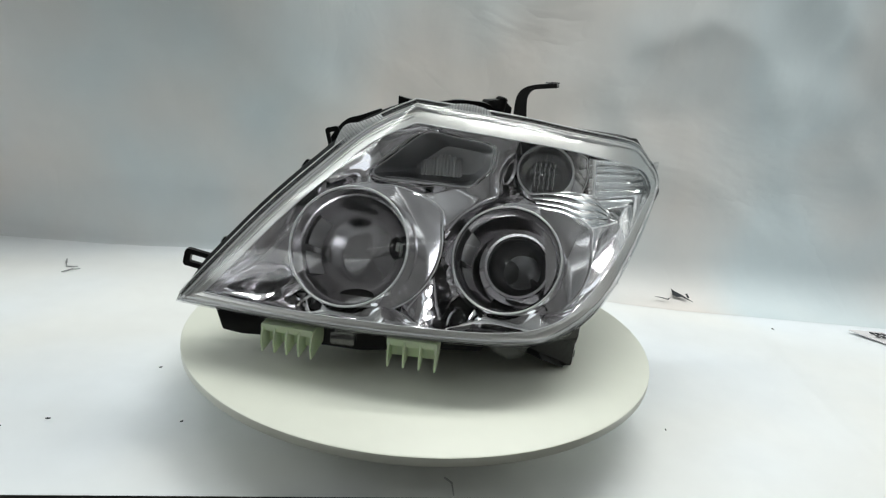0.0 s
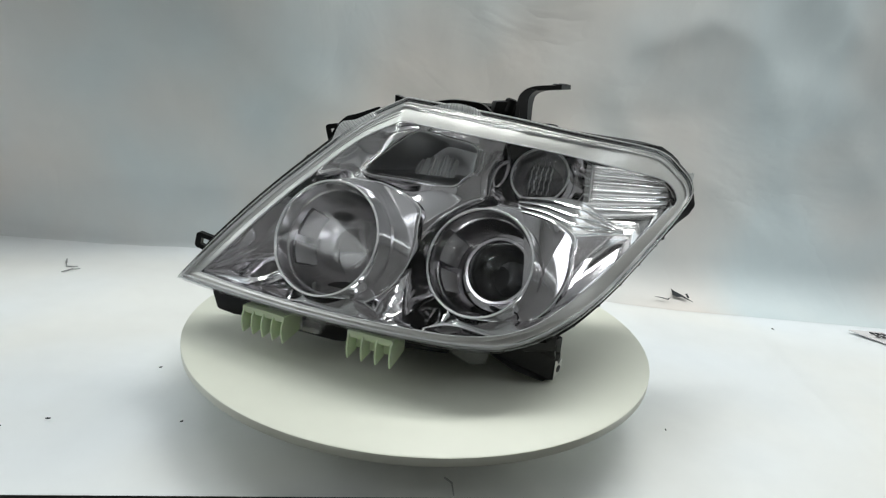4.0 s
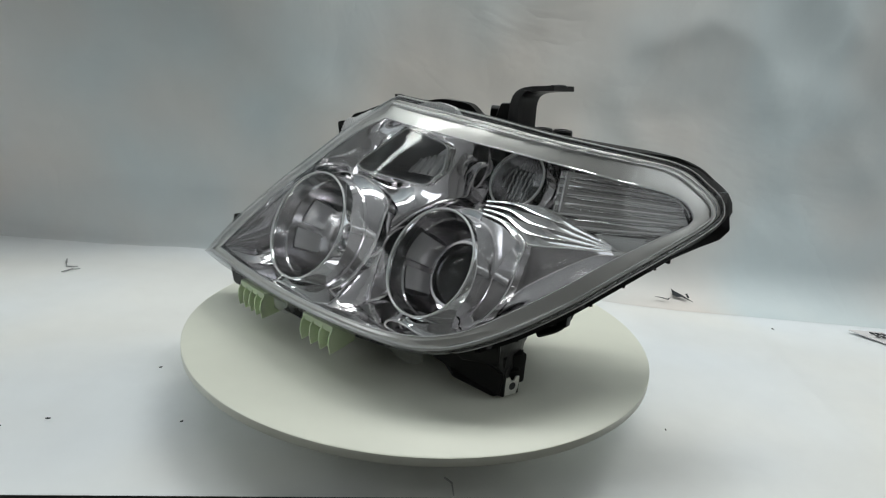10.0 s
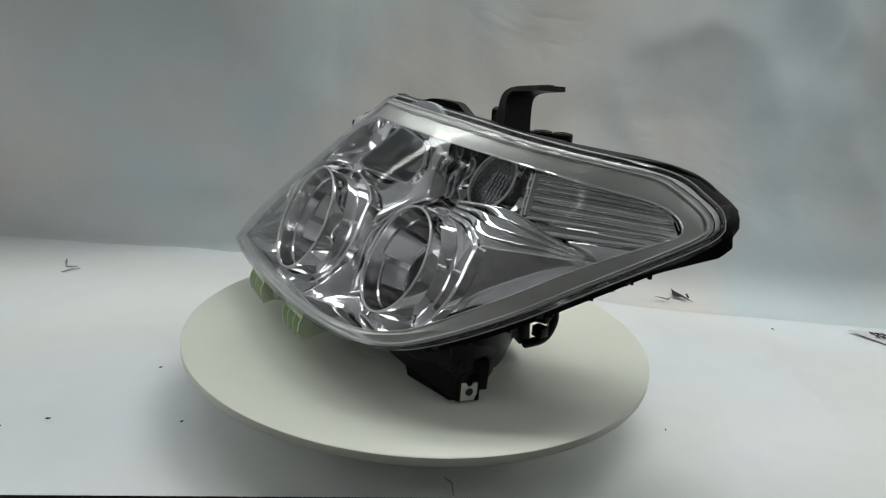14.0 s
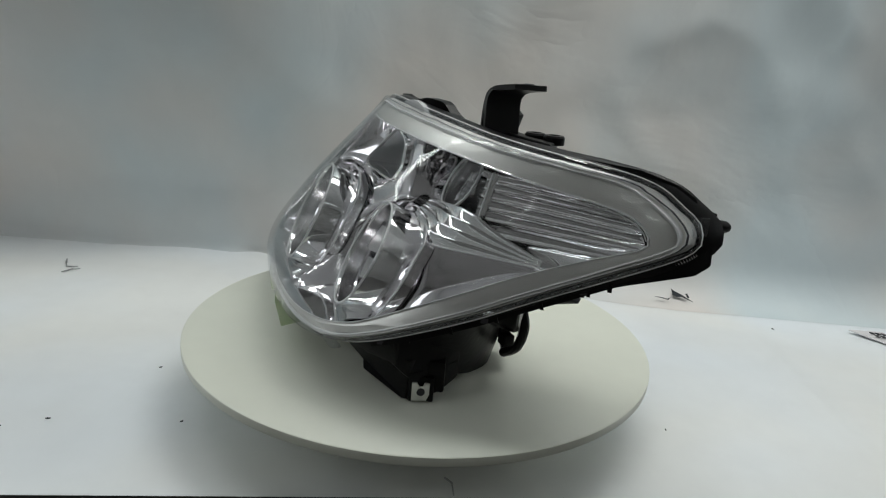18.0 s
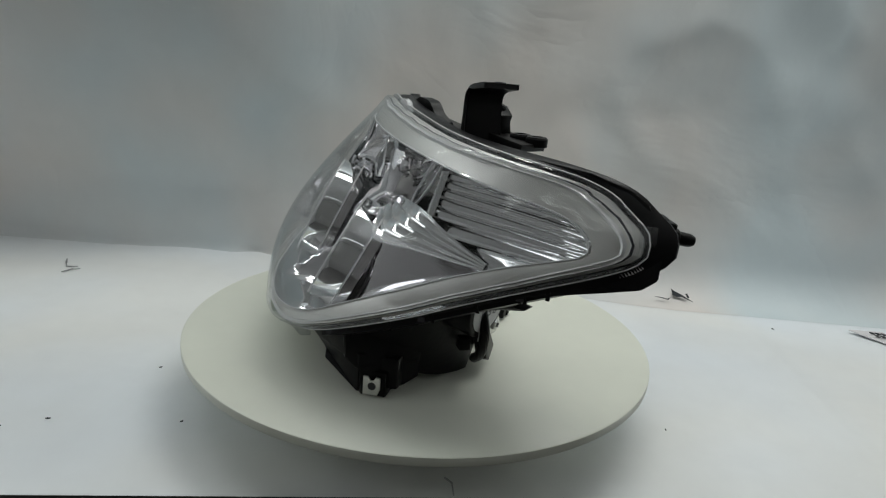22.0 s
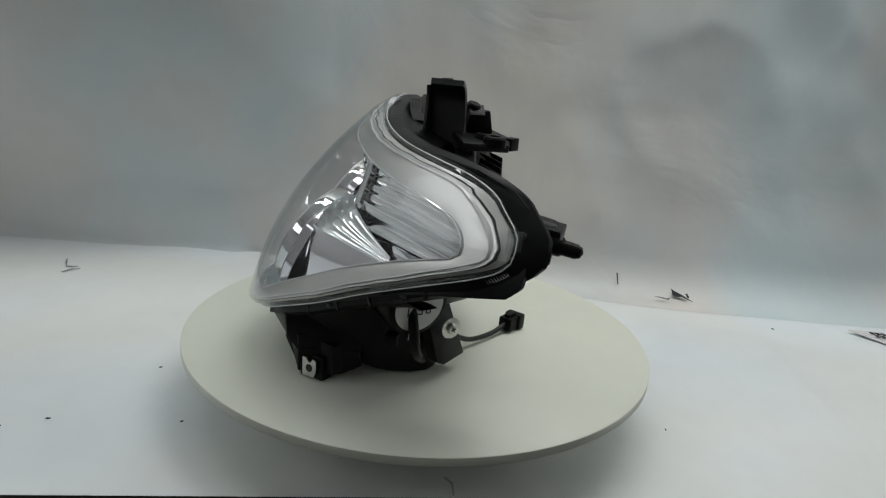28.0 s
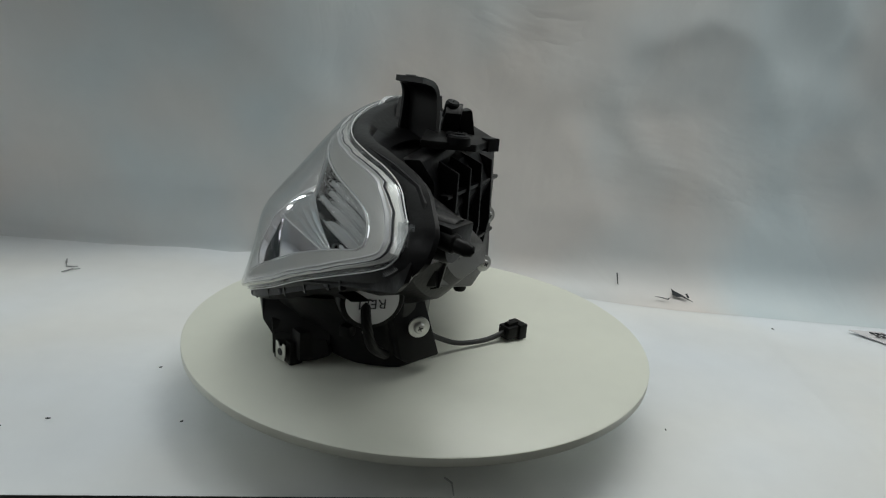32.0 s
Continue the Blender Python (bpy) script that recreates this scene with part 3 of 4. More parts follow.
def bezel_depth(x, z):
    d = sample(DIST, x, z)
    u = ease((d - 0.012) / (0.055 - 0.032 * max(0.0, min(1.0, (-0.10 - x) / 0.05))))
    y = skin_y(x, z) + 0.014 + 0.058 * u
    # the position lamp's sloping panel
    w = ease(1.6 - math.hypot((x - 0.0) / 0.075, (z - 0.237) / 0.036))
    y += (-0.038 - 0.274 * (x + 0.073) + 0.255 * (z - 0.209) - y) * w
    total, weight, rest = 0.0, 0.0, 1.0
    for spec, back in ((HB, 0.040), (PJ, 0.040), (TS, 0.030)):
        q = ring_plane(spec, back, x, z)
        away = off_axis(spec, Vector((x, q, z)))
        r = spec[2]
        reach = 0.034 if r > 0.05 else 0.024
        w = ease((r + reach - away) / (reach - 0.010))
        total, weight, rest = total + q * w, weight + w, rest * (1 - w)
    y = (total + y * rest) / (weight + rest)
    # folds between the lamps
    y -= 0.004 * math.exp(-((x - 0.008) / 0.020) ** 2) * math.exp(-((z - 0.13) / 0.05) ** 2)
    y += 0.0025 * math.sin(70 * z + 25 * x) * math.exp(-((z - 0.190) / 0.022) ** 2)
    return max(y, skin_y(x, z) + 0.012)


def snap(x, z, a, b):
    vx, vz = b[0] - a[0], b[1] - a[1]
    u = max(0, min(1, ((x - a[0]) * vx + (z - a[1]) * vz) / (vx * vx + vz * vz)))
    px, pz = a[0] + u * vx, a[1] + u * vz
    return math.hypot(x - px, z - pz), px, pz


def bezel():
    bm = bmesh.new()
    loops = []
    for k in range(44):
        s = 1.005 - k / 44
        loop = []
        for p in INNER:
            x, z = MID[0] + (p.x - MID[0]) * s, MID[1] + (p.z - MID[1]) * s
            loop.append(Vector((x, bezel_depth(x, z), z)))
        loops.append(loop)
    strip(bm, loops)
    holes = [(HB, 0.0715), (PJ, 0.0660), (TS, 0.0375)]
    def side(z):
        # where the side bay begins
        return 0.172 - 0.05 * max(0.0, 0.15 - z)
    def gone(p):
        return any(off_axis(h, p) < r for h, r in holes) or in_window(p.x, p.z) or p.x > side(p.z)
    for _ in range(8):
        bmesh.ops.smooth_vert(bm, verts=[v for v in bm.verts if not v.is_boundary], factor=0.5, use_axis_x=False, use_axis_y=True, use_axis_z=False)
    bad = [f for f in bm.faces if gone(f.calc_center_median())]
    bmesh.ops.delete(bm, geom=bad, context="FACES")
    for v in bm.verts:
        if not v.is_boundary:
            continue
        for h, r in holes:
            d = v.co - h[0]
            along = h[1] * d.dot(h[1])
            across = d - along
            if 0 < across.length < r + 0.013:
                v.co = h[0] + along + across * (r / across.length)
        near = min(((snap(v.co.x, v.co.z, WINDOW[i - 1], WINDOW[i])) for i in range(len(WINDOW))), key=lambda c: c[0])
        if near[0] < 0.010:
            v.co.x, v.co.z = near[1], near[2]
    bmesh.ops.dissolve_degenerate(bm, dist=1e-5, edges=bm.edges)
    part("bezel", bm, M_CHROME, lamp, "chromed inner bezel with moulded folds", sharp=40)


bezel()


FLARE = [(-125, 0.0036), (-75, 0.006), (-45, 0.012), (-20, 0.021), (5, 0.029), (22, 0.033), (31, 0.040), (36, 0.037), (55, 0.022), (78, 0.010), (125, 0.0036)]


def round_lamp(name, spec, reach, bowl_mat):
    c, n, r = spec
    bm = bmesh.new()
    lathe(bm, c, -n, [(r - 0.0022, 0.004), (r - 0.0020, 0.001), (r - 0.0008, -0.001), (r + 0.0008, 0.0), (r + 0.0018, 0.004), (r + 0.0035, 0.030), (r + 0.006, 0.0315), (r + 0.0075, 0.036)], 96)
    ring = part(name, bm, M_CHROME2, lamp, "polished chrome trim ring", sharp=30)
    bm = bmesh.new()
    if r > 0.05:
        lathe(bm, c, -n, [(r + 0.0070, 0.0355), (r + 0.0085, 0.048), (r + 0.012, 0.060)], 72)
    else:
        lathe(bm, c, -n, [(r + 0.0035, 0.028), (r + 0.007, 0.0305), (r + 0.013, 0.0315), (r + 0.021, 0.034), (r + 0.036, 0.040)], 72)
    part("shroud", bm, M_CHROME, ring, sharp=30)
    rot = frame_of(-n)
    bead([c + rot @ Vector((r * math.cos(k * math.pi / 32), r * math.sin(k * math.pi / 32), -0.0012)) for k in range(64)], 0.0013, ring, True)
    bm = bmesh.new()
    loops = []
    # flared plate with a blunt corner on the lamp's outer side
    broad, near = (1.0, 0.0) if r > 0.05 else (0.55, 0.004)
    for q, d in ((0.0, 0.026), (0.06, 0.0285), (0.35, 0.0275), (0.90, 0.0240), (1.0, 0.0255), (1.03, 0.036)):
        loop = []
        for i in range(91):
            deg = -120 + 240 * i / 90
            a = radians(deg)
            wide = broad * float(np.interp(deg, [p[0] for p in FLARE], [p[1] for p in FLARE]))
            loop.append(c + rot @ Vector((-(r + 0.0034 + wide * q) * math.cos(a), (r + 0.0034 + wide * q) * math.sin(a), d - near)))
        loops.append(loop)
    strip(bm, loops, False)
    part("collar", bm, M_CHROME, ring, "flared bright collar", sharp=20)
    bead(loops[4], 0.0007, ring)
    bm = bmesh.new()
    prof = [(r - 0.0022, 0.003), (r - 0.004, 0.018)]
    for k in range(11):
        a = k / 10
        prof.append(((r - 0.006) * (1 - a ** 2.6) ** 0.5 + 0.0005, 0.020 + reach * a))
    lathe(bm, c, -n, prof, 72)
    part("bowl", bm, bowl_mat, ring, sharp=25)
    return ring


bead(bead_line, 0.0008, lamp, True)
bead(between(0.06, 0.0062), 0.0005, lamp, True)
for u in (0.30, 0.44, 0.58):
    bead(between(u, 0.0066)[131:], 0.0005, lamp)
bead(between(0.30, 0.0068)[100:130], 0.0005, lamp)
bead(rim_offset(0.0048, 0.0150), 0.0006, lamp, True)
bead([p for p in between(1.30, 0.016) if p.x > 0.262 and p.z > 0.196], 0.0007, lamp)
hb = round_lamp("high_beam", HB, 0.080, M_REFLECT)
pj = round_lamp("low_beam", PJ, 0.070, M_REFLECT)
ts = round_lamp("turn_signal", TS, 0.030, M_REFLECT)


def projector():
    c, n, r = PJ
    ax = -n.normalized()
    at = c + ax * 0.034 + Vector((0.010, 0.0, 0.0))
    d = ax
    bm = bmesh.new()
    lathe(bm, at, d, [(0.0345, 0.012), (0.0345, 0.002), (0.0355, 0.0), (0.0385, 0.0), (0.0395, 0.003), (0.0395, 0.010), (0.046, 0.013), (0.050, 0.030)], 64)
    unit = part("projector_ring", bm, M_CHROME, pj, "chromed ring round the projector glass", sharp=30)
    bm = bmesh.new()
    lathe(bm, at, d, [(0.0005, -0.014), (0.010, -0.0128), (0.019, -0.009), (0.027, -0.003), (0.032, 0.004), (0.0335, 0.009)], 48)
    part("projector_glass", bm, M_GLASS, unit, "thick clear projector glass", sharp=80)
    bm = bmesh.new()
    lathe(bm, at, d, [(0.034, 0.009), (0.033, 0.030), (0.020, 0.050), (0.001, 0.052)], 40)
    part("chamber", bm, M_DARKGLASS, unit, "dark chamber behind the projector glass")


projector()


def high_beam_parts():
    c, n, r = HB
    ax = -n.normalized()
    rot = frame_of(ax)
    # back plate of the reflector, with arcs pressed into it
    for k, q in enumerate((0.042,)):
        bm = bmesh.new()
        lathe(bm, c + ax * (0.088 + 0.004 * k) + rot @ Vector((-0.008, 0.004, 0)), ax, [(q + 0.002, 0.002), (q + 0.0012, -0.001), (q, 0.0), (q - 0.001, 0.004)], 48)
        part("pressed_ring", bm, M_REFLECT, hb)
    at = c + ax * 0.074 + rot @ Vector((-0.036, 0.014, 0))
    face = (ax * 0.75 + rot.to_3x3() @ Vector((-0.62, 0.2, 0))).normalized()
    bm = bmesh.new()
    lathe(bm, at, face, [(0.0135, -0.001), (0.0125, 0.003), (0.011, 0.012), (0.001, 0.013)], 28)
    hole = part("bulb_socket", bm, M_DARKGLASS, hb, "dark bulb opening")
    bm = bmesh.new()
    side = frame_of(face)
    box(bm, at + face * 0.004 + side @ Vector((0.002, 0.001, 0)), (0.006, 0.011, 0.004), side, 0.001)
    box(bm, at + face * 0.003 + side @ Vector((-0.006, -0.002, 0)), (0.003, 0.014, 0.003), side, 0.0008)
    part("bulb_base", bm, M_STEEL, hole, "small steel bulb base")


high_beam_parts()


def fluted_patch(name, spec, a0, a1, d0, d1, r0, r1, ribs, owner):
    """A band of fine moulded flutes on the inside of a bowl."""
    c, n, r = spec
    rot = frame_of(-n)
    bm = bmesh.new()
    rows = []
    m = ribs * 2
    for k in range(2):
        d, rr = (d0, r0) if k == 0 else (d1, r1)
        row = []
        for i in range(m + 1):
            a = radians(a0 + (a1 - a0) * i / m)
            q = rr - (0.0018 if i % 2 else 0.0008)
            row.append(bm.verts.new(c + rot @ Vector((q * math.cos(a), q * math.sin(a), d))))
        rows.append(row)
    for i in range(m):
        bm.faces.new((rows[0][i], rows[0][i + 1], rows[1][i + 1], rows[1][i]))
    part(name, bm, M_FLUTE, owner, "fine moulded flutes", sharp=150)


fluted_patch("flutes", HB, 0, 34, 0.034, 0.082, 0.0600, 0.0520, 16, hb)
fluted_patch("flutes", HB, -34, -8, 0.030, 0.074, 0.0605, 0.0530, 5, hb)
fluted_patch("flutes", PJ, -6, 32, 0.014, 0.056, 0.0545, 0.0480, 16, pj)
fluted_patch("flutes", PJ, -44, -14, 0.020, 0.056, 0.0540, 0.0485, 5, pj)


def turn_signal_parts():
    c, n, r = TS
    bm = bmesh.new()
    rot = frame_of(-n)
    rows = []
    for k in range(25):
        v = -0.0285 + 0.057 * k / 24
        half = math.sqrt(max(0.0, 0.029 ** 2 - v * v))
        rows.append([bm.verts.new(c + rot @ Vector((v, half * (2 * i / 10 - 1), 0.010 + (0.0012 if k % 4 in (1, 2) else 0.0) * (1 + 0.6 * math.sin(i * 1.3)) * (7 < k < 19)))) for i in range(11)])
    for p, q in zip(rows[:-1], rows[1:]):
        for i in range(10):
            bm.faces.new((p[i], p[i + 1], q[i + 1], q[i]))
    part("fluted_glass", bm, M_LENSRIM, ts, "clear fluted glass", sharp=15)
    bm = bmesh.new()
    for i in range(-2, 3):
        for k in range(-3, 3):
            x, y = 0.0058 * i + 0.0010 * (k % 2), 0.0058 * k
            if math.hypot(x, y) < 0.0205:
                box(bm, c + rot @ Vector((x, y, 0.0088)), (0.0013, 0.0044, 0.0008), rot, 0.0003)
    part("prisms", bm, M_RIBBED, ts, "rows of small bright moulded prisms", sharp=40)
    bm = bmesh.new()
    lathe(bm, c, -n, [(0.001, 0.0445), (0.0105, 0.044), (0.0115, 0.040)], 24)
    part("socket", bm, M_DARKGLASS, ts)
    bm = bmesh.new()
    lathe(bm, c, -n, [(0.001, 0.018), (0.006, 0.020), (0.0085, 0.026), (0.0075, 0.036), (0.006, 0.046)], 20)
    part("bulb", bm, M_GLASS, ts, "small clear bulb")


turn_signal_parts()


def position_window():
    """The recessed position lamp over the high beam."""
    front, back = [], []
    for x, z in WINDOW:
        y = bezel_depth(x, z)
        front.append(Vector((x, y - 0.004, z)))
        back.append(Vector((0.022 + 0.78 * x, 0.006 - 0.10 * x, 0.226 + 0.74 * (z - 0.236))))
    def eased(loop):
        out = []
        for k in range(len(loop)):
            a, c, d = loop[k - 1], loop[k], loop[(k + 1) % len(loop)]
            out += [c.lerp(a, 0.14), c.lerp(d, 0.14)]
            out.append(c.lerp(d, 0.5))
        return curve_through(out, 72, True)
    front, back = eased(front), eased(back)
    def out(loop, q, dy):
        c = sum(loop, Vector()) / len(loop)
        return [Vector((c.x + (p.x - c.x) * q, p.y + dy, c.z + (p.z - c.z) * q)) for p in loop]
    bm = bmesh.new()
    strip(bm, [out(front, 1.10, 0.012), out(front, 1.07, 0.0), out(front, 1.03, -0.0015), out(front, 0.99, 0.002)])
    win = part("position_lamp", bm, M_CHROME2, lamp, "chrome-framed position lamp recess", sharp=30)
    bead(out(front, 1.0, -0.001), 0.0007, win, True)
    bead(out(front, 1.12, 0.006), 0.0006, win, True)
    bm = bmesh.new()
    rows = strip(bm, [out(front, 0.99, 0.002), out(back, 1.1, -0.012), out(back, 0.8, 0.0)])
    bm.faces.new(rows[-1])
    part("recess", bm, M_DIMCHROME, win, sharp=30)
    bm = bmesh.new()
    rows = []
    for k in range(2):
        row = []
        for i in range(25):
            x = -0.028 + 0.050 * i / 24
            z = 0.2165 + 0.021 * k * (1 - 0.5 * abs(i - 15) / 15) + 0.002 * k * (i % 3)
            row.append(bm.verts.new((x + 0.014, -0.034 + 0.024 * k + (0.0025 if i % 2 else 0), z - 0.006)))
        rows.append(row)
    for i in range(24):
        bm.faces.new((rows[0][i], rows[0][i + 1], rows[1][i + 1], rows[1][i]))
    part("flutes", bm, M_FLUTE, win, "fine moulded flutes", sharp=10)
    for k in range(3):
        bm = bmesh.new()
        pts = []
        for i in range(14):
            a = -1.0 + 2.0 * i / 13
            pts.append(Vector((0.060 + 0.012 * k + 0.014 * math.cos(a * 1.3), -0.052 + 0.010 * k + 0.30 * 0.030 * math.sin(a * 1.3), 0.234 + 0.027 * math.sin(a * 1.3))))
        w = Vector((0.0035, 0.0, 0))
        strip(bm, [[p + Vector((0, 0.03, 0)) for p in pts], pts, [p + w + Vector((0, -0.001, 0)) for p in pts], [p + w * 1.6 + Vector((0, 0.028, 0)) for p in pts]], False)
        part("chrome_fin", bm, M_CHROME, win, sharp=30)


position_window()


FLUTES = [0.0, 0.09, 0.20, 0.29, 0.42, 0.54, 0.70, 1.0]
DEEP = [0.003, 0.005, 0.003, 0.005, 0.004, 0.005, 0.005]


def ruled(name, top, low, nu, nv, push, owner, mat, label, sharp=28, keep=None):
    """A sheet between two edges; push(u, v) moves it along its own normal, keep says which part of it stays."""
    top, low = curve_through(top, nu + 1), curve_through(low, nu + 1)
    out = Vector((0.62, -0.70, 0.35)).normalized()
    bm = bmesh.new()
    rows = []
    for j in range(nv + 1):
        v = j / nv
        row = []
        for i in range(nu + 1):
            p = top[i].lerp(low[i], v) + out * push(i / nu, v)
            row.append(bm.verts.new((p.x, max(p.y, skin_y(p.x, p.z) + 0.008), p.z)))
        rows.append(row)
    for a, b in zip(rows[:-1], rows[1:]):
        for i in range(nu):
            if keep is None or keep((a[i].co + b[i + 1].co) / 2):
                bm.faces.new((a[i], a[i + 1], b[i + 1], b[i]))
    bmesh.ops.delete(bm, geom=[q for q in bm.verts if not q.link_faces], context="VERTS")
    return part(name, bm, mat, owner, label, sharp=sharp), top, low


def side_reflector():
    """Side bay behind the cover's outer end: fluted reflector, curved wing and the low beam's drawn-out flank."""
    def flute(u, v):
        m = max(q for q in range(len(FLUTES) - 1) if FLUTES[q] <= v or q == 0)
        w = min(1.0, (v - FLUTES[m]) / (FLUTES[m + 1] - FLUTES[m]))
        return -DEEP[m] * math.sqrt(max(0.0, 1 - 0.98 * (2 * w - 1) ** 2)) * min(1.0, 0.35 + u * 3, 0.35 + (1 - u) * 4)
    upper = [(0.189, -0.032, 0.245), (0.222, 0.008, 0.240), (0.252, 0.040, 0.235), (0.284, 0.072, 0.229)]
    under = [(0.193, -0.056, 0.163), (0.232, -0.012, 0.158), (0.272, 0.038, 0.155), (0.316, 0.088, 0.155)]
    low_in = sorted((q for q in INNER if q.z <= 0.201 and q.x > 0.10), key=lambda q: q.x)
    def inside(p):
        lip = float(np.interp(p.x, [q.x for q in low_in], [q.z for q in low_in]))
        return p.z > max(lip - 0.003, 0.182 - 0.70 * (p.x - 0.191)) and p.x < 0.303
    brow = [(0.118, -0.058, 0.203), (0.160, -0.054, 0.207), (0.191, -0.045, 0.204), (0.216, -0.024, 0.187), (0.242, 0.006, 0.168)]
    crest = [(0.128, -0.082, 0.190), (0.158, -0.088, 0.186), (0.184, -0.090, 0.175), (0.214, -0.048, 0.169), (0.244, 0.002, 0.162)]
    foot = [(0.140, -0.112, 0.080), (0.168, -0.114, 0.088), (0.196, -0.084, 0.104), (0.224, -0.042, 0.128), (0.252, 0.006, 0.154)]
    refl, top, low = ruled("side_reflector", upper, under, 60, 150, flute, lamp, M_CHROME2, "horizontally fluted chrome side reflector", keep=inside)
    def ridges(u, v):
        return -0.0014 * abs(math.sin(4 * math.pi * v)) ** 0.7 * ease(v / 0.06) * (1 - 0.6 * u)
    ruled("wing", brow, crest, 40, 96, ridges, refl, M_CHROME2, "fluted chrome shelf over the low beam's flank", sharp=40)
    ruled("flank", crest, foot, 40, 24, lambda u, v: 0.006 * math.sin(math.pi * v) * (1 - u), refl, M_CHROME, "drawn-out chrome flank of the low beam")
    bead(curve_through(crest, 41)[10:], 0.0008, refl)
    # plain end of the fluted part, towards the turn signal
    line = []
    for k in range(29):
        v = 0.5 * k / 28
        line.append(top[0].lerp(low[0], v) + Vector((0.006, 0.001, 0.0)))
    bm = bmesh.new()
    strip(bm, [[p + Vector((-0.006, 0.005, 0)) for p in line], line, [p + Vector((0.003, 0.005, 0)) for p in line]], False)
    part("end_edge", bm, M_CHROME2, refl, sharp=30)
    bead(line, 0.0008, refl)


side_reflector()

# ---- the black housing ----


def housing():
    bm = bmesh.new()
    def back_loop(q, out, back, least):
        loop = []
        for p, n in zip(RIM, RIMN):
            x, z = p.x + n[0] * out, p.z + n[1] * out
            x, z = 0.06 + (x - 0.06) * q, 0.150 + (z - 0.150) * q
            w = max(0.0, min(1.0, (p.x - 0.15) / 0.13))
            loop.append(Vector((x, max(p.y + back * (1 - 0.42 * w), least + 0.32 * min(0.0, x - 0.02)), z)))
        return loop
    def flange(out, wide, back):
        loop = []
        for k, (p, n) in enumerate(zip(RIM, RIMN)):
            u = k / 130
            w = max(0.0, min(1.0, (u - 0.42) / 0.10)) * max(0.0, min(1.0, (0.84 - u) / 0.08))
            q = out + wide * w * (1 + 0.8 * max(0.0, 1 - abs(u - 0.60) / 0.07))
            s = max(0.0, min(1.0, (k - 132) / 8, (178 - k) / 5))
            q += 0.0055 * s * (back > 0.02)
            loop.append(Vector((p.x + n[0] * q, p.y + back + 0.008 * w * (back > 0.02), p.z + n[1] * q)))
        return loop
    loops = [flange(0.0005, 0.0, 0.0175), flange(0.0030, 0.001, 0.017), flange(0.0036, 0.001, 0.0185), flange(0.0042, 0.003, 0.024), flange(0.0044, 0.003, 0.031), flange(0.0030, 0.002, 0.034),
             back_loop(0.97, 0.0, 0.040, -0.12), back_loop(0.93, 0.0, 0.055, -0.02), back_loop(0.84, 0.0, 0.060, 0.035), back_loop(0.70, 0.0, 0.062, 0.070), back_loop(0.45, 0.0, 0.050, 0.088)]
    rows = strip(bm, loops)
    bm.faces.new(rows[-1])
    body = part("housing", bm, M_BLACK, lamp, "moulded black plastic housing", sharp=30)
    # angular skirt round the outer end
    edge = [(0.245, -0.040, 0.128), (0.270, -0.008, 0.140), (0.300, 0.061, 0.159), (0.313, 0.092, 0.166), (0.328, 0.117, 0.174), (0.335, 0.127, 0.185), (0.331, 0.130, 0.200), (0.316, 0.131, 0.222), (0.304, 0.126, 0.242), (0.292, 0.114, 0.252), (0.275, 0.082, 0.263), (0.240, 0.040, 0.268), (0.205, 0.012, 0.271)]
    k0 = min(range(130), key=lambda k: (RIM[k] - Vector(edge[0])).length)
    k1 = min(range(130), key=lambda k: (RIM[k] - Vector(edge[-1])).length)
    near = [p + Vector((0, 0, 0)) for p in flange(0.003, 0.0, 0.0165)[k0:k1 + 1]]
    n = 150
    near = [near[int(q)].lerp(near[min(int(q) + 1, len(near) - 1)], q % 1) for q in ((len(near) - 1) * k / (n - 1) for k in range(n))]
    d = [0.0]
    for p, q in zip(edge[:-1], edge[1:]):
        d.append(d[-1] + (Vector(q) - Vector(p)).length)
    far = [Vector([float(np.interp(d[-1] * k / (n - 1), d, [p[a] for p in edge])) for a in range(3)]) for k in range(n)]
    hub = Vector((0.20, 0.08, 0.205))
    step = [p.lerp(q, 0.45) + (hub - p) * 0.03 for p, q in zip(near, far)]
    bm = bmesh.new()
    strip(bm, [near, step, [p.lerp(q, 0.9) for p, q in zip(near, far)], far, [p.lerp(hub, 0.03) + Vector((0, 0.004, 0)) for p in far], [p.lerp(hub, 0.3) + Vector((0, 0.012, 0)) for p in far], [p.lerp(hub, 0.97) for p in far]], False)
    part("end_skirt", bm, M_BLACK, body, "angular black skirt round the outer end", sharp=22)
    bm = bmesh.new()
    a, o = [], []
    for k in range(int(n * 0.40), int(n * 0.66)):
        for q in (0.0, 0.5):
            p, r = near[k].lerp(near[k + 1], q), step[k].lerp(step[k + 1], q)
            lift = (p - hub).normalized() * (0.0014 if q else 0.0004)
            a.append(p.lerp(r, 0.08) + lift)
            o.append(p.lerp(r, 0.80) + lift)
    strip(bm, [a, o], False)
    part("ribbed_strip", bm, M_RIBBED, body, "clear ribbed strip on the outer end", sharp=10)
    # well that carries the bulbs, down to the board
    bm = bmesh.new()
    outline = [(-0.16, -0.125, 0.062), (0.10, -0.160, 0.060), (0.165, -0.125, 0.068), (0.195, -0.065, 0.088), (0.178, -0.008, 0.092), (0.135, 0.046, 0.096), (-0.02, 0.010, 0.098), (-0.15, -0.05, 0.09)]
    low = [(-0.11, -0.085, 0.034), (0.08, -0.100, 0.030), (0.145, -0.085, 0.024), (0.155, -0.03, 0.010), (0.145, 0.005, 0.004), (0.112, 0.038, 0.0), (0.03, 0.020, 0.0), (-0.09, -0.035, 0.03)]
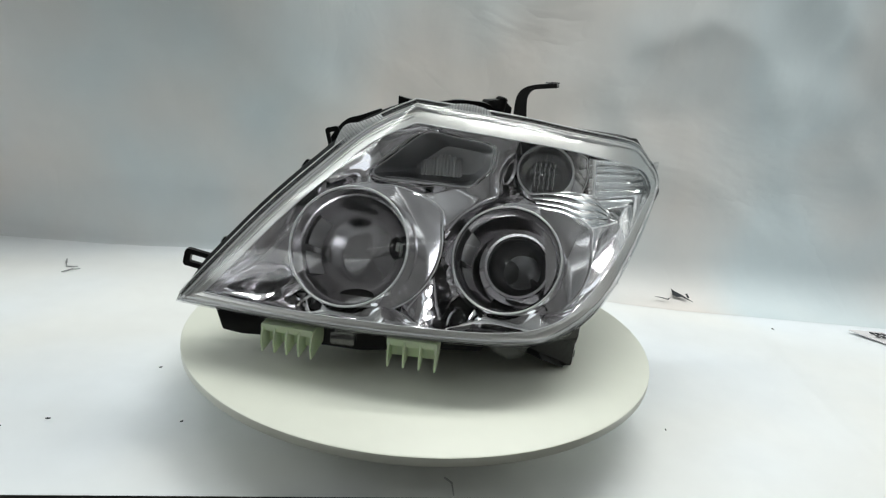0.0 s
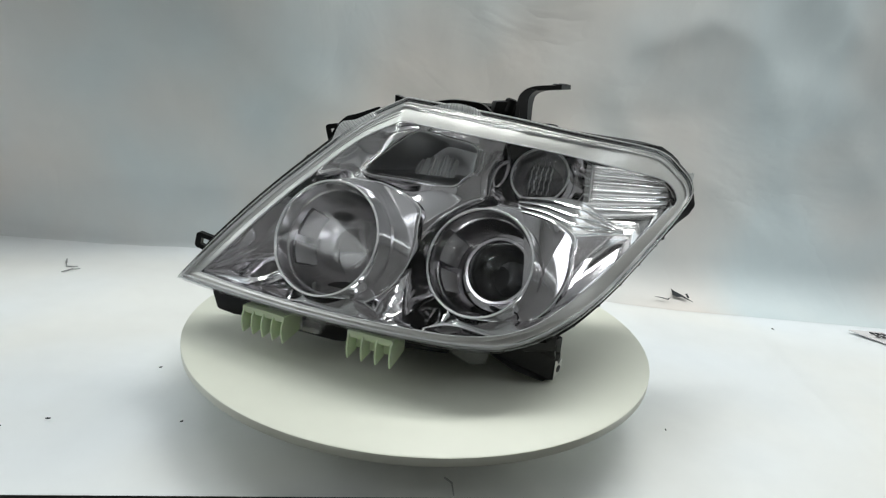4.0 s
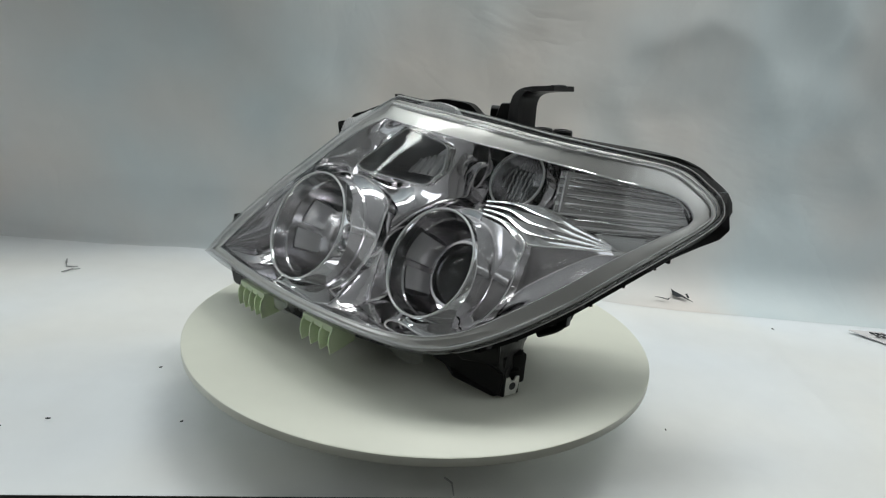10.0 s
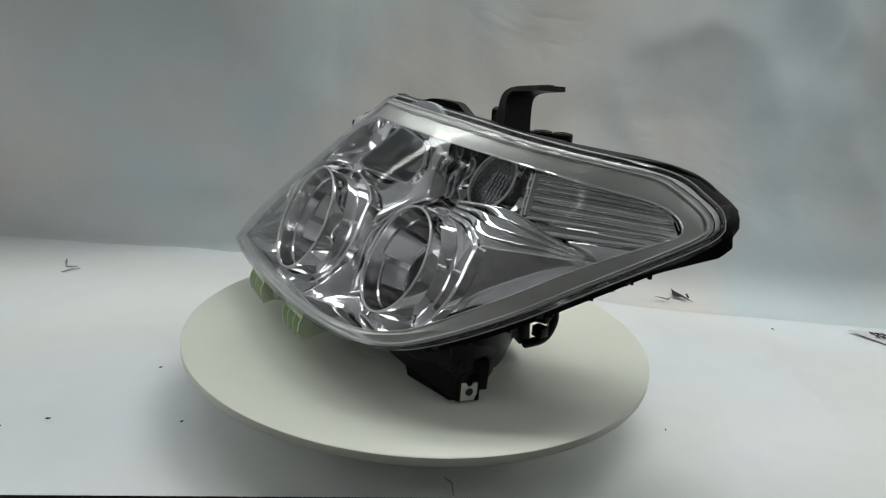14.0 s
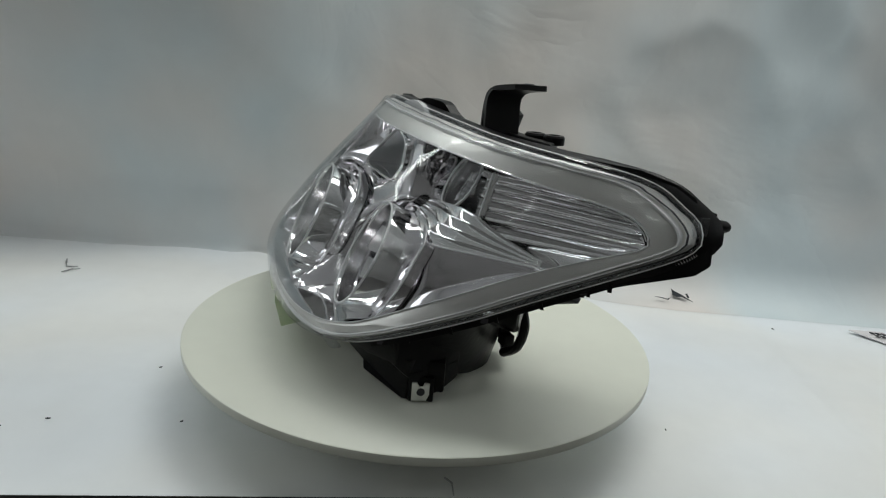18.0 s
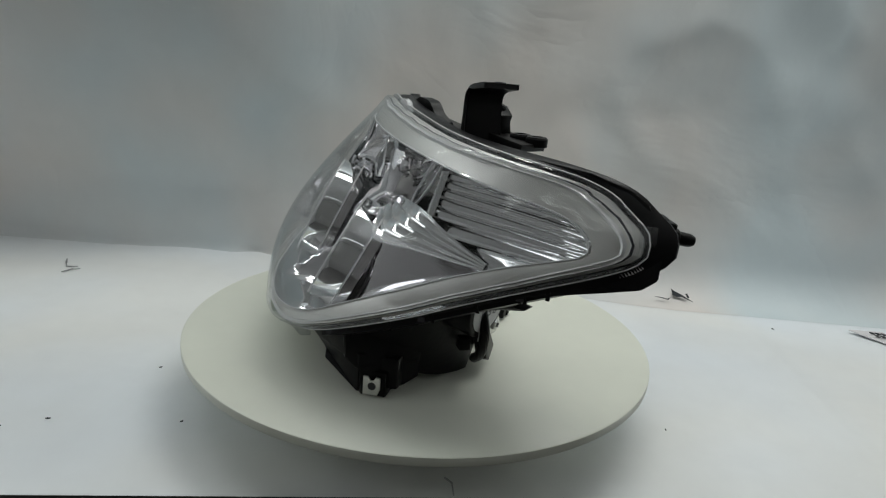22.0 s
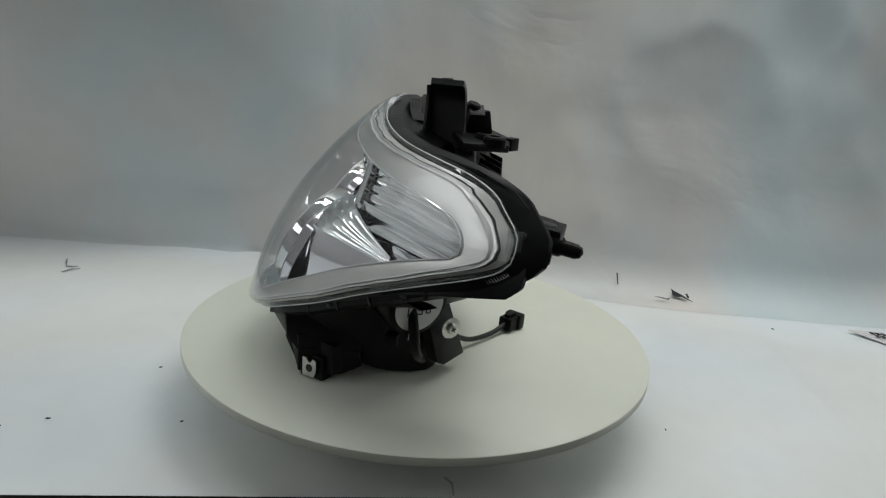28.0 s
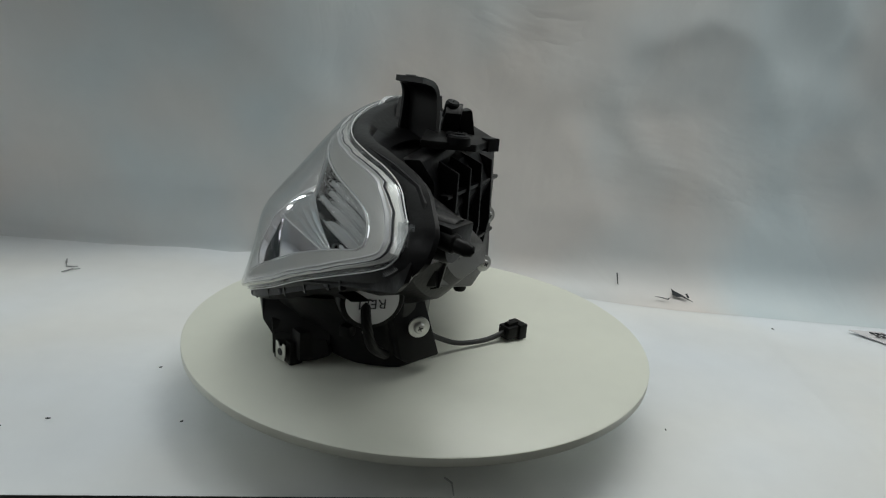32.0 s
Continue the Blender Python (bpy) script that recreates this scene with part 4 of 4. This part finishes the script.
    a, b = curve_through(outline, 42, True), curve_through(low, 42, True)
    rows = strip(bm, [a, [p.lerp(q, 0.6) + Vector((0, 0, -0.004)) for p, q in zip(a, b)], b])
    bm.faces.new(rows[-1])
    part("lower_housing", bm, M_BLACK, lamp, "lower black housing resting on the board", sharp=30)
    bm = bmesh.new()
    prism(bm, [(-0.232, -0.130, 0.062), (-0.223, -0.130, 0.032), (-0.200, -0.130, 0.028), (-0.172, -0.132, 0.030), (-0.116, -0.136, 0.026), (-0.064, -0.140, 0.024), (0.013, -0.142, 0.032), (0.070, -0.142, 0.034), (0.090, -0.142, 0.062)], (0, 0.05, 0.004), 0.003)
    part("lower_lip", bm, M_BLACK, body, "black lip under the cover")
    return body


house = housing()


def mount_arm():
    """Arm with the steel clip at the lamp's lower front corner."""
    bm = bmesh.new()
    prism(bm, [(0.185, -0.119, 0.074), (0.185, -0.116, 0.046), (0.187, -0.100, 0.030), (0.184, -0.070, 0.026), (0.172, -0.034, 0.030), (0.175, -0.030, 0.085), (0.182, -0.100, 0.085)], (-0.045, -0.012, 0.012), 0.003)
    prism(bm, [(0.187, -0.100, 0.036), (0.187, -0.098, 0.004), (0.182, -0.076, 0.001), (0.176, -0.050, 0.008), (0.172, -0.034, 0.016), (0.175, -0.036, 0.036)], (-0.018, -0.004, 0.0), 0.002)
    prism(bm, [(0.150, -0.150, 0.064), (0.186, -0.116, 0.072), (0.186, -0.115, 0.048), (0.152, -0.135, 0.050)], (-0.012, 0.025, 0.0), 0.002)
    prism(bm, [(0.098, -0.150, 0.056), (0.140, -0.132, 0.034), (0.184, -0.102, 0.006), (0.187, -0.101, 0.050), (0.150, -0.148, 0.064)], (-0.006, 0.014, 0.0), 0.0015)
    prism(bm, [(0.128, -0.130, 0.051), (0.143, -0.134, 0.026), (0.176, -0.102, 0.002), (0.186, -0.080, 0.002), (0.186, -0.066, 0.022), (0.152, -0.100, 0.058)], (-0.030, 0.020, 0.004), 0.002)
    arm = part("mount_arm", bm, M_BLACK, lamp, "black plastic mounting arm")
    rot = Euler((0, 0, radians(62))).to_matrix().to_4x4()
    bm = bmesh.new()
    n = Vector((0.93, -0.36, 0)).normalized()
    t = Vector((0.36, 0.93, 0)).normalized()
    c = Vector((0.187, -0.086, 0.015))
    z = Vector((0, 0, 1))
    out = [(-0.0095, -0.010), (-0.0095, 0.011), (-0.004, 0.011), (-0.002, 0.006), (0.002, 0.006), (0.004, 0.011), (0.009, 0.010), (0.009, -0.003), (0.006, -0.010)]
    prism(bm, [c + t * a + z * b + n * 0.002 for a, b in out], n * 0.0015, 0.0004)
    clip = part("steel_clip", bm, M_STEEL, arm, "bright steel spring nut")
    bm = bmesh.new()
    lathe(bm, c + n * 0.0034, n, [(0.0045, 0.0), (0.0040, 0.0008), (0.0035, 0.0003), (0.001, 0.0003)], 20, close=True)
    part("hole", bm, M_INK, clip, "dark round hole")
    bm = bmesh.new()
    box(bm, c - n * 0.010 + t * 0.003, (0.024, 0.016, 0.028), rot, 0.002)
    box(bm, c - n * 0.022 + t * 0.012 + z * 0.012, (0.03, 0.03, 0.035), rot, 0.003)
    part("foot", bm, M_BLACK2, arm)


mount_arm()


def top_bracket():
    """Tall bent bracket on the housing's top, with a bored flange."""
    path = [Vector((0.104, 0.028, 0.258)), Vector((0.103, 0.028, 0.288)), Vector((0.104, 0.028, 0.307)), Vector((0.109, 0.028, 0.316)), Vector((0.121, 0.029, 0.3215)), Vector((0.150, 0.032, 0.3255))]
    path = curve_through(path, 22)
    bm = bmesh.new()
    side = Vector((0.25, 0.97, 0)).normalized()
    rows = []
    for i, p in enumerate(path):
        u = i / (len(path) - 1)
        half = 0.0225 - 0.005 * u
        d = (path[min(i + 1, len(path) - 1)] - path[max(i - 1, 0)]).normalized()
        nrm = side.cross(d).normalized() * 0.0028
        rows.append([p + side * half + nrm, p - side * half + nrm, p - side * half - nrm, p + side * half - nrm])
    vs = [[bm.verts.new(q) for q in r] for r in rows]
    for r, s in zip(vs[:-1], vs[1:]):
        for k in range(4):
            bm.faces.new((r[k], r[(k + 1) % 4], s[(k + 1) % 4], s[k]))
    bm.faces.new(vs[0][::-1])
    bm.faces.new(vs[-1])
    bmesh.ops.recalc_face_normals(bm, faces=bm.faces)
    lip = Vector((0.96, -0.28, 0)).normalized() * 0.017
    edge = [p - side * 0.0205 for p in path[:15]]
    prism(bm, [p for p in edge] + [p + lip * (1 - 0.5 * k / 14) for k, p in reversed(list(enumerate(edge)))], side * 0.003)
    br = part("top_bracket", bm, M_BRACKET, lamp, "tall bent black mounting bracket", sharp=40)
    for q in (0.45, 0.80):
        p = path[17].lerp(path[-1], q) - Vector((0, 0, 0))
        bm = bmesh.new()
        lathe(bm, p + Vector((0, 0, 0.0030)), (0, 0, 1), [(0.0058, 0.0), (0.0052, 0.0011), (0.0042, 0.0003), (0.001, 0.0003)], 20, close=True)
        part("bolt_hole", bm, M_INK, br, "bored hole with raised lip")


top_bracket()


def top_crest():
    """Wavy black rib that stands up behind the cover's top corner, and the clear ribbed lugs before it."""
    bm = bmesh.new()
    line = curve_through([(-0.046, -0.026, 0.300), (-0.030, -0.026, 0.297), (0.0, -0.026, 0.297), (0.022, -0.026, 0.301), (0.042, -0.025, 0.301), (0.060, -0.022, 0.299), (0.074, -0.018, 0.288), (0.088, -0.012, 0.280)], 40)
    low = [Vector((p.x, p.y + 0.004, 0.268)) for p in line]
    t = Vector((0, 0.012, 0))
    strip(bm, [low, line, [p + t for p in line], [p + t for p in low]], False)
    part("crest", bm, M_BLACK2, house, "wavy black rib along the top")
    for name, top, base in (("clear_lug", [(0.008, 0.294), (0.030, 0.2985), (0.055, 0.2955), (0.066, 0.287)], [(0.004, 0.284), (0.025, 0.282), (0.05, 0.280), (0.070, 0.278)]),
                            ("clear_lug", [(-0.118, 0.236), (-0.106, 0.262), (-0.088, 0.268), (-0.066, 0.279)], [(-0.112, 0.225), (-0.095, 0.242), (-0.076, 0.257), (-0.056, 0.272)])):
        bm = bmesh.new()
        n = 40
        a = curve_through([Vector((x, -0.046, z)) for x, z in top], n)
        b = curve_through([Vector((x, -0.050, z)) for x, z in base], n)
        for i in range(0, n, 2):
            a[i].y -= 0.0016
            b[i].y -= 0.0016
        strip(bm, [a, b, [p + Vector((0, 0.006, 0)) for p in b], [p + Vector((0, 0.006, 0)) for p in a], a], False)
        part(name, bm, M_RIBBED, lamp, "clear ribbed edge of the cover", sharp=10)
    bm = bmesh.new()
    line = curve_through([(-0.150, -0.036, 0.205), (-0.142, -0.034, 0.216), (-0.128, -0.034, 0.232), (-0.121, -0.033, 0.250), (-0.106, -0.033, 0.268), (-0.090, -0.032, 0.274), (-0.066, -0.032, 0.284)], 30)
    low = [Vector((p.x + 0.012, p.y + 0.004, p.z - 0.016)) for p in line]
    t = Vector((0, 0.010, 0))
    strip(bm, [low, line, [p + t for p in line], [p + t for p in low]], False)
    part("crest", bm, M_BLACK2, house, "wavy black rib along the side")


top_crest()


def eye_tab(p, d, size, name="eye_tab"):
    """Small square eyelet that sticks out from the housing's edge."""
    bm = bmesh.new()
    d = Vector(d).normalized()
    up = Vector((0, 1, 0)).cross(d).normalized()
    p = Vector(p)
    def ring(a, q, n):
        # rounded rectangle, half sizes a and q
        pts = []
        for sx, sz in ((1, 1), (-1, 1), (-1, -1), (1, -1)):
            for k in range(4):
                f = radians({(1, 1): 0, (-1, 1): 90, (-1, -1): 180, (1, -1): 270}[(sx, sz)] + 30 * k)
                pts.append(p + d * (sx * (a - n) + n * math.cos(f)) + up * (sz * (q - n) + n * math.sin(f)))
        return pts
    t = Vector((0, size * 0.28, 0))
    big, small = ring(size * 1.35, size * 0.85, size * 0.35), ring(size * 0.75, size * 0.38, size * 0.10)
    strip(bm, [[v + t for v in small], [v - t for v in small], [v - t for v in big], [v + t for v in big], [v + t for v in small]])
    box(bm, p - d * size * 1.7, (size * 1.2, size * 0.5, size * 1.2), None, size * 0.08)
    bmesh.ops.recalc_face_normals(bm, faces=bm.faces)
    part(name, bm, M_BLACK2, house)


eye_tab((-0.2655, -0.080, 0.0965), (-0.97, 0, 0.22), 0.0125)
eye_tab((-0.231, -0.080, 0.120), (-1, 0, 0.6), 0.0055)
eye_tab((-0.119, -0.034, 0.246), (-0.25, 0, 1), 0.0095)
eye_tab((-0.144, -0.040, 0.209), (-0.75, 0, 0.5), 0.0075)


def side_boss():
    bm = bmesh.new()
    lathe(bm, (0.288, 0.116, 0.216), (0.10, 0.98, -0.08), [(0.021, 0.0), (0.0205, 0.012), (0.0190, 0.030), (0.0175, 0.034), (0.001, 0.035)], 36)
    box(bm, (0.293, 0.146, 0.220), (0.032, 0.018, 0.018), Euler((-0.1, 0, -0.18)).to_matrix().to_4x4(), 0.002)
    boss = part("side_boss", bm, M_BLACK2, house, "round black boss on the outer end")
    bm = bmesh.new()
    lathe(bm, (0.304, 0.143, 0.217), (0.25, 0.95, -0.12), [(0.0085, 0.0), (0.0080, 0.012), (0.0062, 0.014), (0.0060, 0.024), (0.0042, 0.028), (0.001, 0.0295)], 20)
    part("locating_pin", bm, M_BLACK2, boss)
    bm = bmesh.new()
    n = Vector((0.90, -0.42, 0.1)).normalized()
    t = Vector((0.42, 0.90, 0)).normalized()
    c = Vector((0.318, 0.121, 0.218))
    prism(bm, [c - t * 0.007 - Vector((0, 0, 0.010)), c + t * 0.007 - Vector((0, 0, 0.010)), c + t * 0.007 + Vector((0, 0, 0.010)), c - t * 0.007 + Vector((0, 0, 0.010))], n * 0.006, 0.001)
    part("clear_key", bm, M_LENSRIM, house, "small clear moulded key")


side_boss()


def screw_with_washer(at, axis, owner, r=0.0105):
    bm = bmesh.new()
    lathe(bm, at, axis, [(0.001, 0.0), (r, 0.0), (r + 0.0005, 0.0008), (r, 0.0018), (r * 0.55, 0.0020), (r * 0.52, 0.0050), (r * 0.40, 0.0062), (0.001, 0.0064)], 32)
    w = part("screw", bm, M_STEEL, owner, "bright steel screw with broad washer", sharp=30)
    bm = bmesh.new()
    rot = frame_of(axis)
    for a in (0, math.pi / 2):
        box(bm, Vector(at) + Vector(axis).normalized() * 0.0065, (r * 0.5, r * 0.11, 0.0012), rot @ Matrix.Rotation(a + 0.4, 4, "Z"))
    part("cross_slot", bm, M_INK, w)


BACKWARD = (0.62, 0.78, 0.0)


def rear_parts():
    """The stepped back of the housing, its ribs, caps and screws."""
    bm = bmesh.new()
    prism(bm, [(0.05, 0.030, 0.262), (0.20, 0.050, 0.255), (0.19, 0.065, 0.235), (0.17, 0.065, 0.12), (0.05, 0.065, 0.085), (-0.05, 0.050, 0.085), (-0.06, 0.040, 0.250)], (-0.01, 0.018, 0.0), 0.006)
    part("rear_cover", bm, M_BLACK, house)
    # small ribs under the cover's lower edge
    for k in range(7):
        q = k / 6
        bm = bmesh.new()
        box(bm, Vector((0.215, -0.075, 0.111)).lerp(Vector((0.292, 0.050, 0.157)), q), (0.004, 0.006, 0.012), Euler((0, 0, radians(58))).to_matrix().to_4x4(), 0.0008)
        part("edge_rib", bm, M_BLACK2, house)
    screw_with_washer((0.0, 0.078, 0.166), BACKWARD, house)
    screw_with_washer((0.0, 0.080, 0.104), BACKWARD, house)
    bm = bmesh.new()
    prism(bm, [(0.10, 0.035, 0.085), (0.155, 0.020, 0.085), (0.150, 0.035, 0.025), (0.140, 0.042, 0.018), (0.10, 0.060, 0.018)], (0.004, 0.012, 0.0), 0.003)
    tab = part("screw_tab", bm, M_BLACK2, house)
    screw_with_washer((0.134, 0.056, 0.060), (0.75, 0.66, 0.0), tab, 0.012)
    # round cap with its paper label
    bm = bmesh.new()
    ax = Vector((0.74, 0.66, -0.14)).normalized()
    mid = Vector((0.190, 0.024, 0.106))
    lathe(bm, mid, ax, [(0.036, -0.03), (0.035, 0.004), (0.033, 0.007), (0.031, 0.0075), (0.001, 0.0075)], 40)
    cap = part("bulb_cap", bm, M_BLACK2, house, "round black bulb cap")
    bm = bmesh.new()
    lathe(bm, mid + ax * 0.0078, ax, [(0.001, 0.0006), (0.028, 0.0006), (0.028, 0.0)], 40)
    rot = frame_of(ax)
    box(bm, mid + ax * 0.0081 + rot @ Vector((-0.004, -0.031, 0)), (0.008, 0.014, 0.0009), rot)
    lab = part("label", bm, M_WHITE, cap, "round white paper label with a tongue")
    curve = bpy.data.curves.new("print", "FONT")
    curve.body, curve.size, curve.align_x = "REM", 0.016, "CENTER"
    text = bpy.data.objects.new("print", curve)
    scene.collection.objects.link(text)
    bpy.context.view_layer.update()
    me = bpy.data.meshes.new_from_object(text)
    bpy.data.objects.remove(text)
    me.materials.append(M_INK)
    word = new("print", me)
    word.parent = lab
    word.matrix_local = Matrix.Translation(mid + ax * 0.0092 + rot @ Vector((0, 0.002, 0))) @ rot @ Matrix.Rotation(math.pi, 4, "Z")
    # plate with knobs on top, behind the bracket
    bm = bmesh.new()
    prism(bm, [(0.085, 0.028, 0.268), (0.165, 0.055, 0.262), (0.120, 0.098, 0.258), (0.05, 0.095, 0.258), (0.03, 0.060, 0.268)], (0, 0, 0.008), 0.002)
    plate = part("top_plate", bm, M_BLACK2, house)
    for x, y in ((0.111, 0.072), (0.132, 0.083)):
        bm = bmesh.new()
        lathe(bm, (x, y, 0.265), (0, 0, 1), [(0.012, 0.0), (0.012, 0.008), (0.0105, 0.010), (0.0065, 0.0105), (0.006, 0.006), (0.001, 0.006)], 24)
        part("adjuster_knob", bm, M_BLACK, plate)
    bm = bmesh.new()
    prism(bm, [(0.065, 0.062, 0.262), (0.085, 0.093, 0.258), (0.065, 0.103, 0.257), (0.045, 0.068, 0.262)], (0, 0, 0.007), 0.0015)
    box(bm, (0.073, 0.097, 0.262), (0.016, 0.012, 0.014), Euler((0, 0, -0.5)).to_matrix().to_4x4(), 0.001)
    part("hook", bm, M_BLACK2, plate)
    # arm of the levelling motor below
    bm = bmesh.new()
    prism(bm, [(0.215, -0.012, 0.118), (0.260, 0.030, 0.132), (0.262, 0.042, 0.128), (0.232, 0.028, 0.118), (0.216, 0.004, 0.108), (0.205, -0.02, 0.104)], (-0.012, 0.014, 0), 0.002)
    part("lower_rib", bm, M_BLACK2, house)
    bm = bmesh.new()
    tube(bm, curve_through([(0.195, 0.02, 0.108), (0.200, 0.026, 0.080), (0.188, 0.028, 0.050), (0.16, 0.030, 0.030)], 18), 0.0055, 10)
    box(bm, (0.200, 0.004, 0.068), (0.014, 0.012, 0.012), None, 0.001)
    part("curved_rib", bm, M_BLACK2, house)


rear_parts()


def rear_details():
    """Ribs, bosses and lugs moulded on the housing's back and underside."""
    # round stub that hangs below the back
    bm = bmesh.new()
    lathe(bm, (0.030, 0.060, 0.106), (0.05, 0.1, -1), [(0.0095, -0.02), (0.0095, 0.014), (0.0080, 0.018), (0.0080, 0.030), (0.0060, 0.033), (0.001, 0.0335)], 24)
    part("stub", bm, M_BLACK2, house, "round black stub under the back")
    # upright ribs on the back wall
    for k in range(4):
        bm = bmesh.new()
        x = 0.030 + 0.040 * k
        prism(bm, [(x, 0.060 + 0.004 * k, 0.250), (x, 0.088 + 0.002 * k, 0.240), (x, 0.092 + 0.001 * k, 0.170), (x, 0.084, 0.118), (x, 0.060, 0.108)], (0.004, 0.0, 0.0), 0.001)
        part("back_rib", bm, M_BLACK, house)
    # cross ribs
    for z in (0.215, 0.150):
        bm = bmesh.new()
        prism(bm, [(0.004, 0.066, z), (0.165, 0.080, z), (0.168, 0.091, z), (0.004, 0.088, z)], (0, 0, 0.004), 0.001)
        part("back_rib", bm, M_BLACK, house)
    # folded mass of brackets behind the tall bracket
    bm = bmesh.new()
    prism(bm, [(0.060, 0.030, 0.268), (0.095, 0.046, 0.268), (0.098, 0.052, 0.292), (0.086, 0.048, 0.302), (0.066, 0.040, 0.300)], (-0.008, 0.016, 0.0), 0.002)
    box(bm, (0.058, 0.060, 0.280), (0.030, 0.016, 0.030), Euler((0.2, 0, 0.5)).to_matrix().to_4x4(), 0.003)
    lathe(bm, (0.082, 0.052, 0.296), (0.2, 0.3, 1), [(0.008, -0.01), (0.008, 0.006), (0.0065, 0.008), (0.001, 0.008)], 20)
    part("back_lug", bm, M_BLACK2, house)
    # slanted ribs and slots along the flange under the cover
    low = [Vector((0.176, -0.140, 0.066)), Vector((0.204, -0.112, 0.080)), Vector((0.236, -0.064, 0.102)), Vector((0.264, -0.014, 0.126)), Vector((0.291, 0.040, 0.150)), Vector((0.312, 0.090, 0.170))]
    out = Vector((0.80, -0.42, -0.42)).normalized()
    path = [p - out * 0.008 for p in curve_through(low, 40)]
    bm = bmesh.new()
    strip(bm, [[p + out * 0.004 + Vector((0, 0, 0.012)) for p in path], [p + out * 0.006 for p in path], [p + out * 0.002 + Vector((-0.010, 0.006, -0.008)) for p in path], [p - out * 0.012 + Vector((-0.012, 0.010, -0.006)) for p in path]], False)
    lip = part("under_flange", bm, M_BLACK2, house, "dark flange under the cover's edge", sharp=25)
    for k in range(6):
        p = path[5 + 6 * k]
        bm = bmesh.new()
        prism(bm, [p + out * 0.0052 + Vector((0, 0, 0.009)), p + out * 0.0052 + Vector((0.002, 0.003, 0.009)), p + out * 0.0052 + Vector((0.003, 0.006, 0.0)), p + out * 0.0052 + Vector((0.001, 0.003, 0.0))], out * 0.0012)
        part("slanted_rib", bm, M_BLACK2, lip)
    for k in (0, 14, 27):
        p = path[k + 2]
        bm = bmesh.new()
        box(bm, p + out * 0.0048 + Vector((0, 0, 0.003)), (0.007, 0.003, 0.005), Euler((0, 0, radians(60))).to_matrix().to_4x4(), 0.0006)
        part("slot", bm, M_INK, lip)


rear_details()


def cable():
    bm = bmesh.new()
    tube(bm, curve_through([(0.110, 0.050, 0.046), (0.075, 0.060, 0.024), (0.045, 0.075, 0.010), (0.010, 0.098, 0.007), (-0.018, 0.114, 0.012)], 26), 0.0032, 10)
    wire = part("cable", bm, M_RUBBER, lamp, "short black cable", sharp=80)
    bm = bmesh.new()
    d = Vector((-0.80, 0.45, 0)).normalized()
    rot = frame_of((0, 0, 1), d)
    c = Vector((-0.026, 0.119, 0.0115))
    box(bm, c, (0.019, 0.026, 0.017), rot, 0.0015)
    box(bm, c + d * 0.012, (0.024, 0.013, 0.020), rot, 0.0015)
    box(bm, c + Vector((0, 0, 0.010)), (0.008, 0.018, 0.005), rot, 0.001)
    part("plug", bm, M_BLACK2, wire, "black cable connector")


cable()


def green_clip(c, along, count, width):
    """Pale green nylon clip: a top web with rounded fins hanging from it."""
    c, along = Vector(c), Vector(along).normalized()
    into = Vector((0, 0, 1)).cross(along).normalized()
    rot = Matrix((along, into, Vector((0, 0, 1)))).transposed().to_4x4()
    bm = bmesh.new()
    box(bm, c + Vector((0, 0, 0.012)) + into * 0.018, (width, 0.036, 0.008), rot, 0.0015)
    box(bm, c + Vector((0, 0, 0.004)) + into * 0.016, (width * 0.96, 0.003, 0.026), rot, 0.0008)
    web = part("green_clip", bm, M_GREEN, lamp, "pale green nylon clip with fins")
    for k in range(count):
        o = along * (width * (k / (count - 1) - 0.5) * 0.94)
        bm = bmesh.new()
        pts = [(0.0, 0.013), (-0.004, 0.006), (-0.005, -0.004), (-0.002, -0.016), (0.012, -0.013), (0.032, -0.008), (0.034, 0.012)]
        prism(bm, [c + o + into * a + Vector((0, 0, b)) for a, b in pts], along * 0.0022, 0.0006)
        part("fin", bm, M_GREEN, web)


green_clip((-0.143, -0.164, 0.040), (0.97, -0.20, 0), 5, 0.060)
green_clip((-0.007, -0.186, 0.045), (0.98, -0.13, 0), 4, 0.054)


def clear_tabs():
    """Clear moulded lugs under the cover's lower edge."""
    bm = bmesh.new()
    box(bm, (-0.081, -0.166, 0.051), (0.026, 0.014, 0.014), Euler((0, 0, -0.15)).to_matrix().to_4x4(), 0.002)
    part("clear_tab", bm, M_LENSRIM, lamp, "clear moulded tab")
    bm = bmesh.new()
    prism(bm, [(0.075, -0.182, 0.062), (0.120, -0.176, 0.062), (0.116, -0.160, 0.040), (0.100, -0.158, 0.034), (0.080, -0.165, 0.046)], (0, 0.012, 0), 0.003)
    part("clear_tab", bm, M_LENSRIM, lamp, "clear moulded tab")


clear_tabs()


# ---- what moves ----
def motions():
    times = [0, 0.1] + list(range(1, 32)) + [31.9, 32]
    rate = -113.085 / 32
    walk(lamp, [(t, pose(0, 0, TOP, 0, 0, rate * t)) for t in times])
    walk(disc, [(t, pose(0, 0, 0, 0, 0, rate * t)) for t in times])


motions()
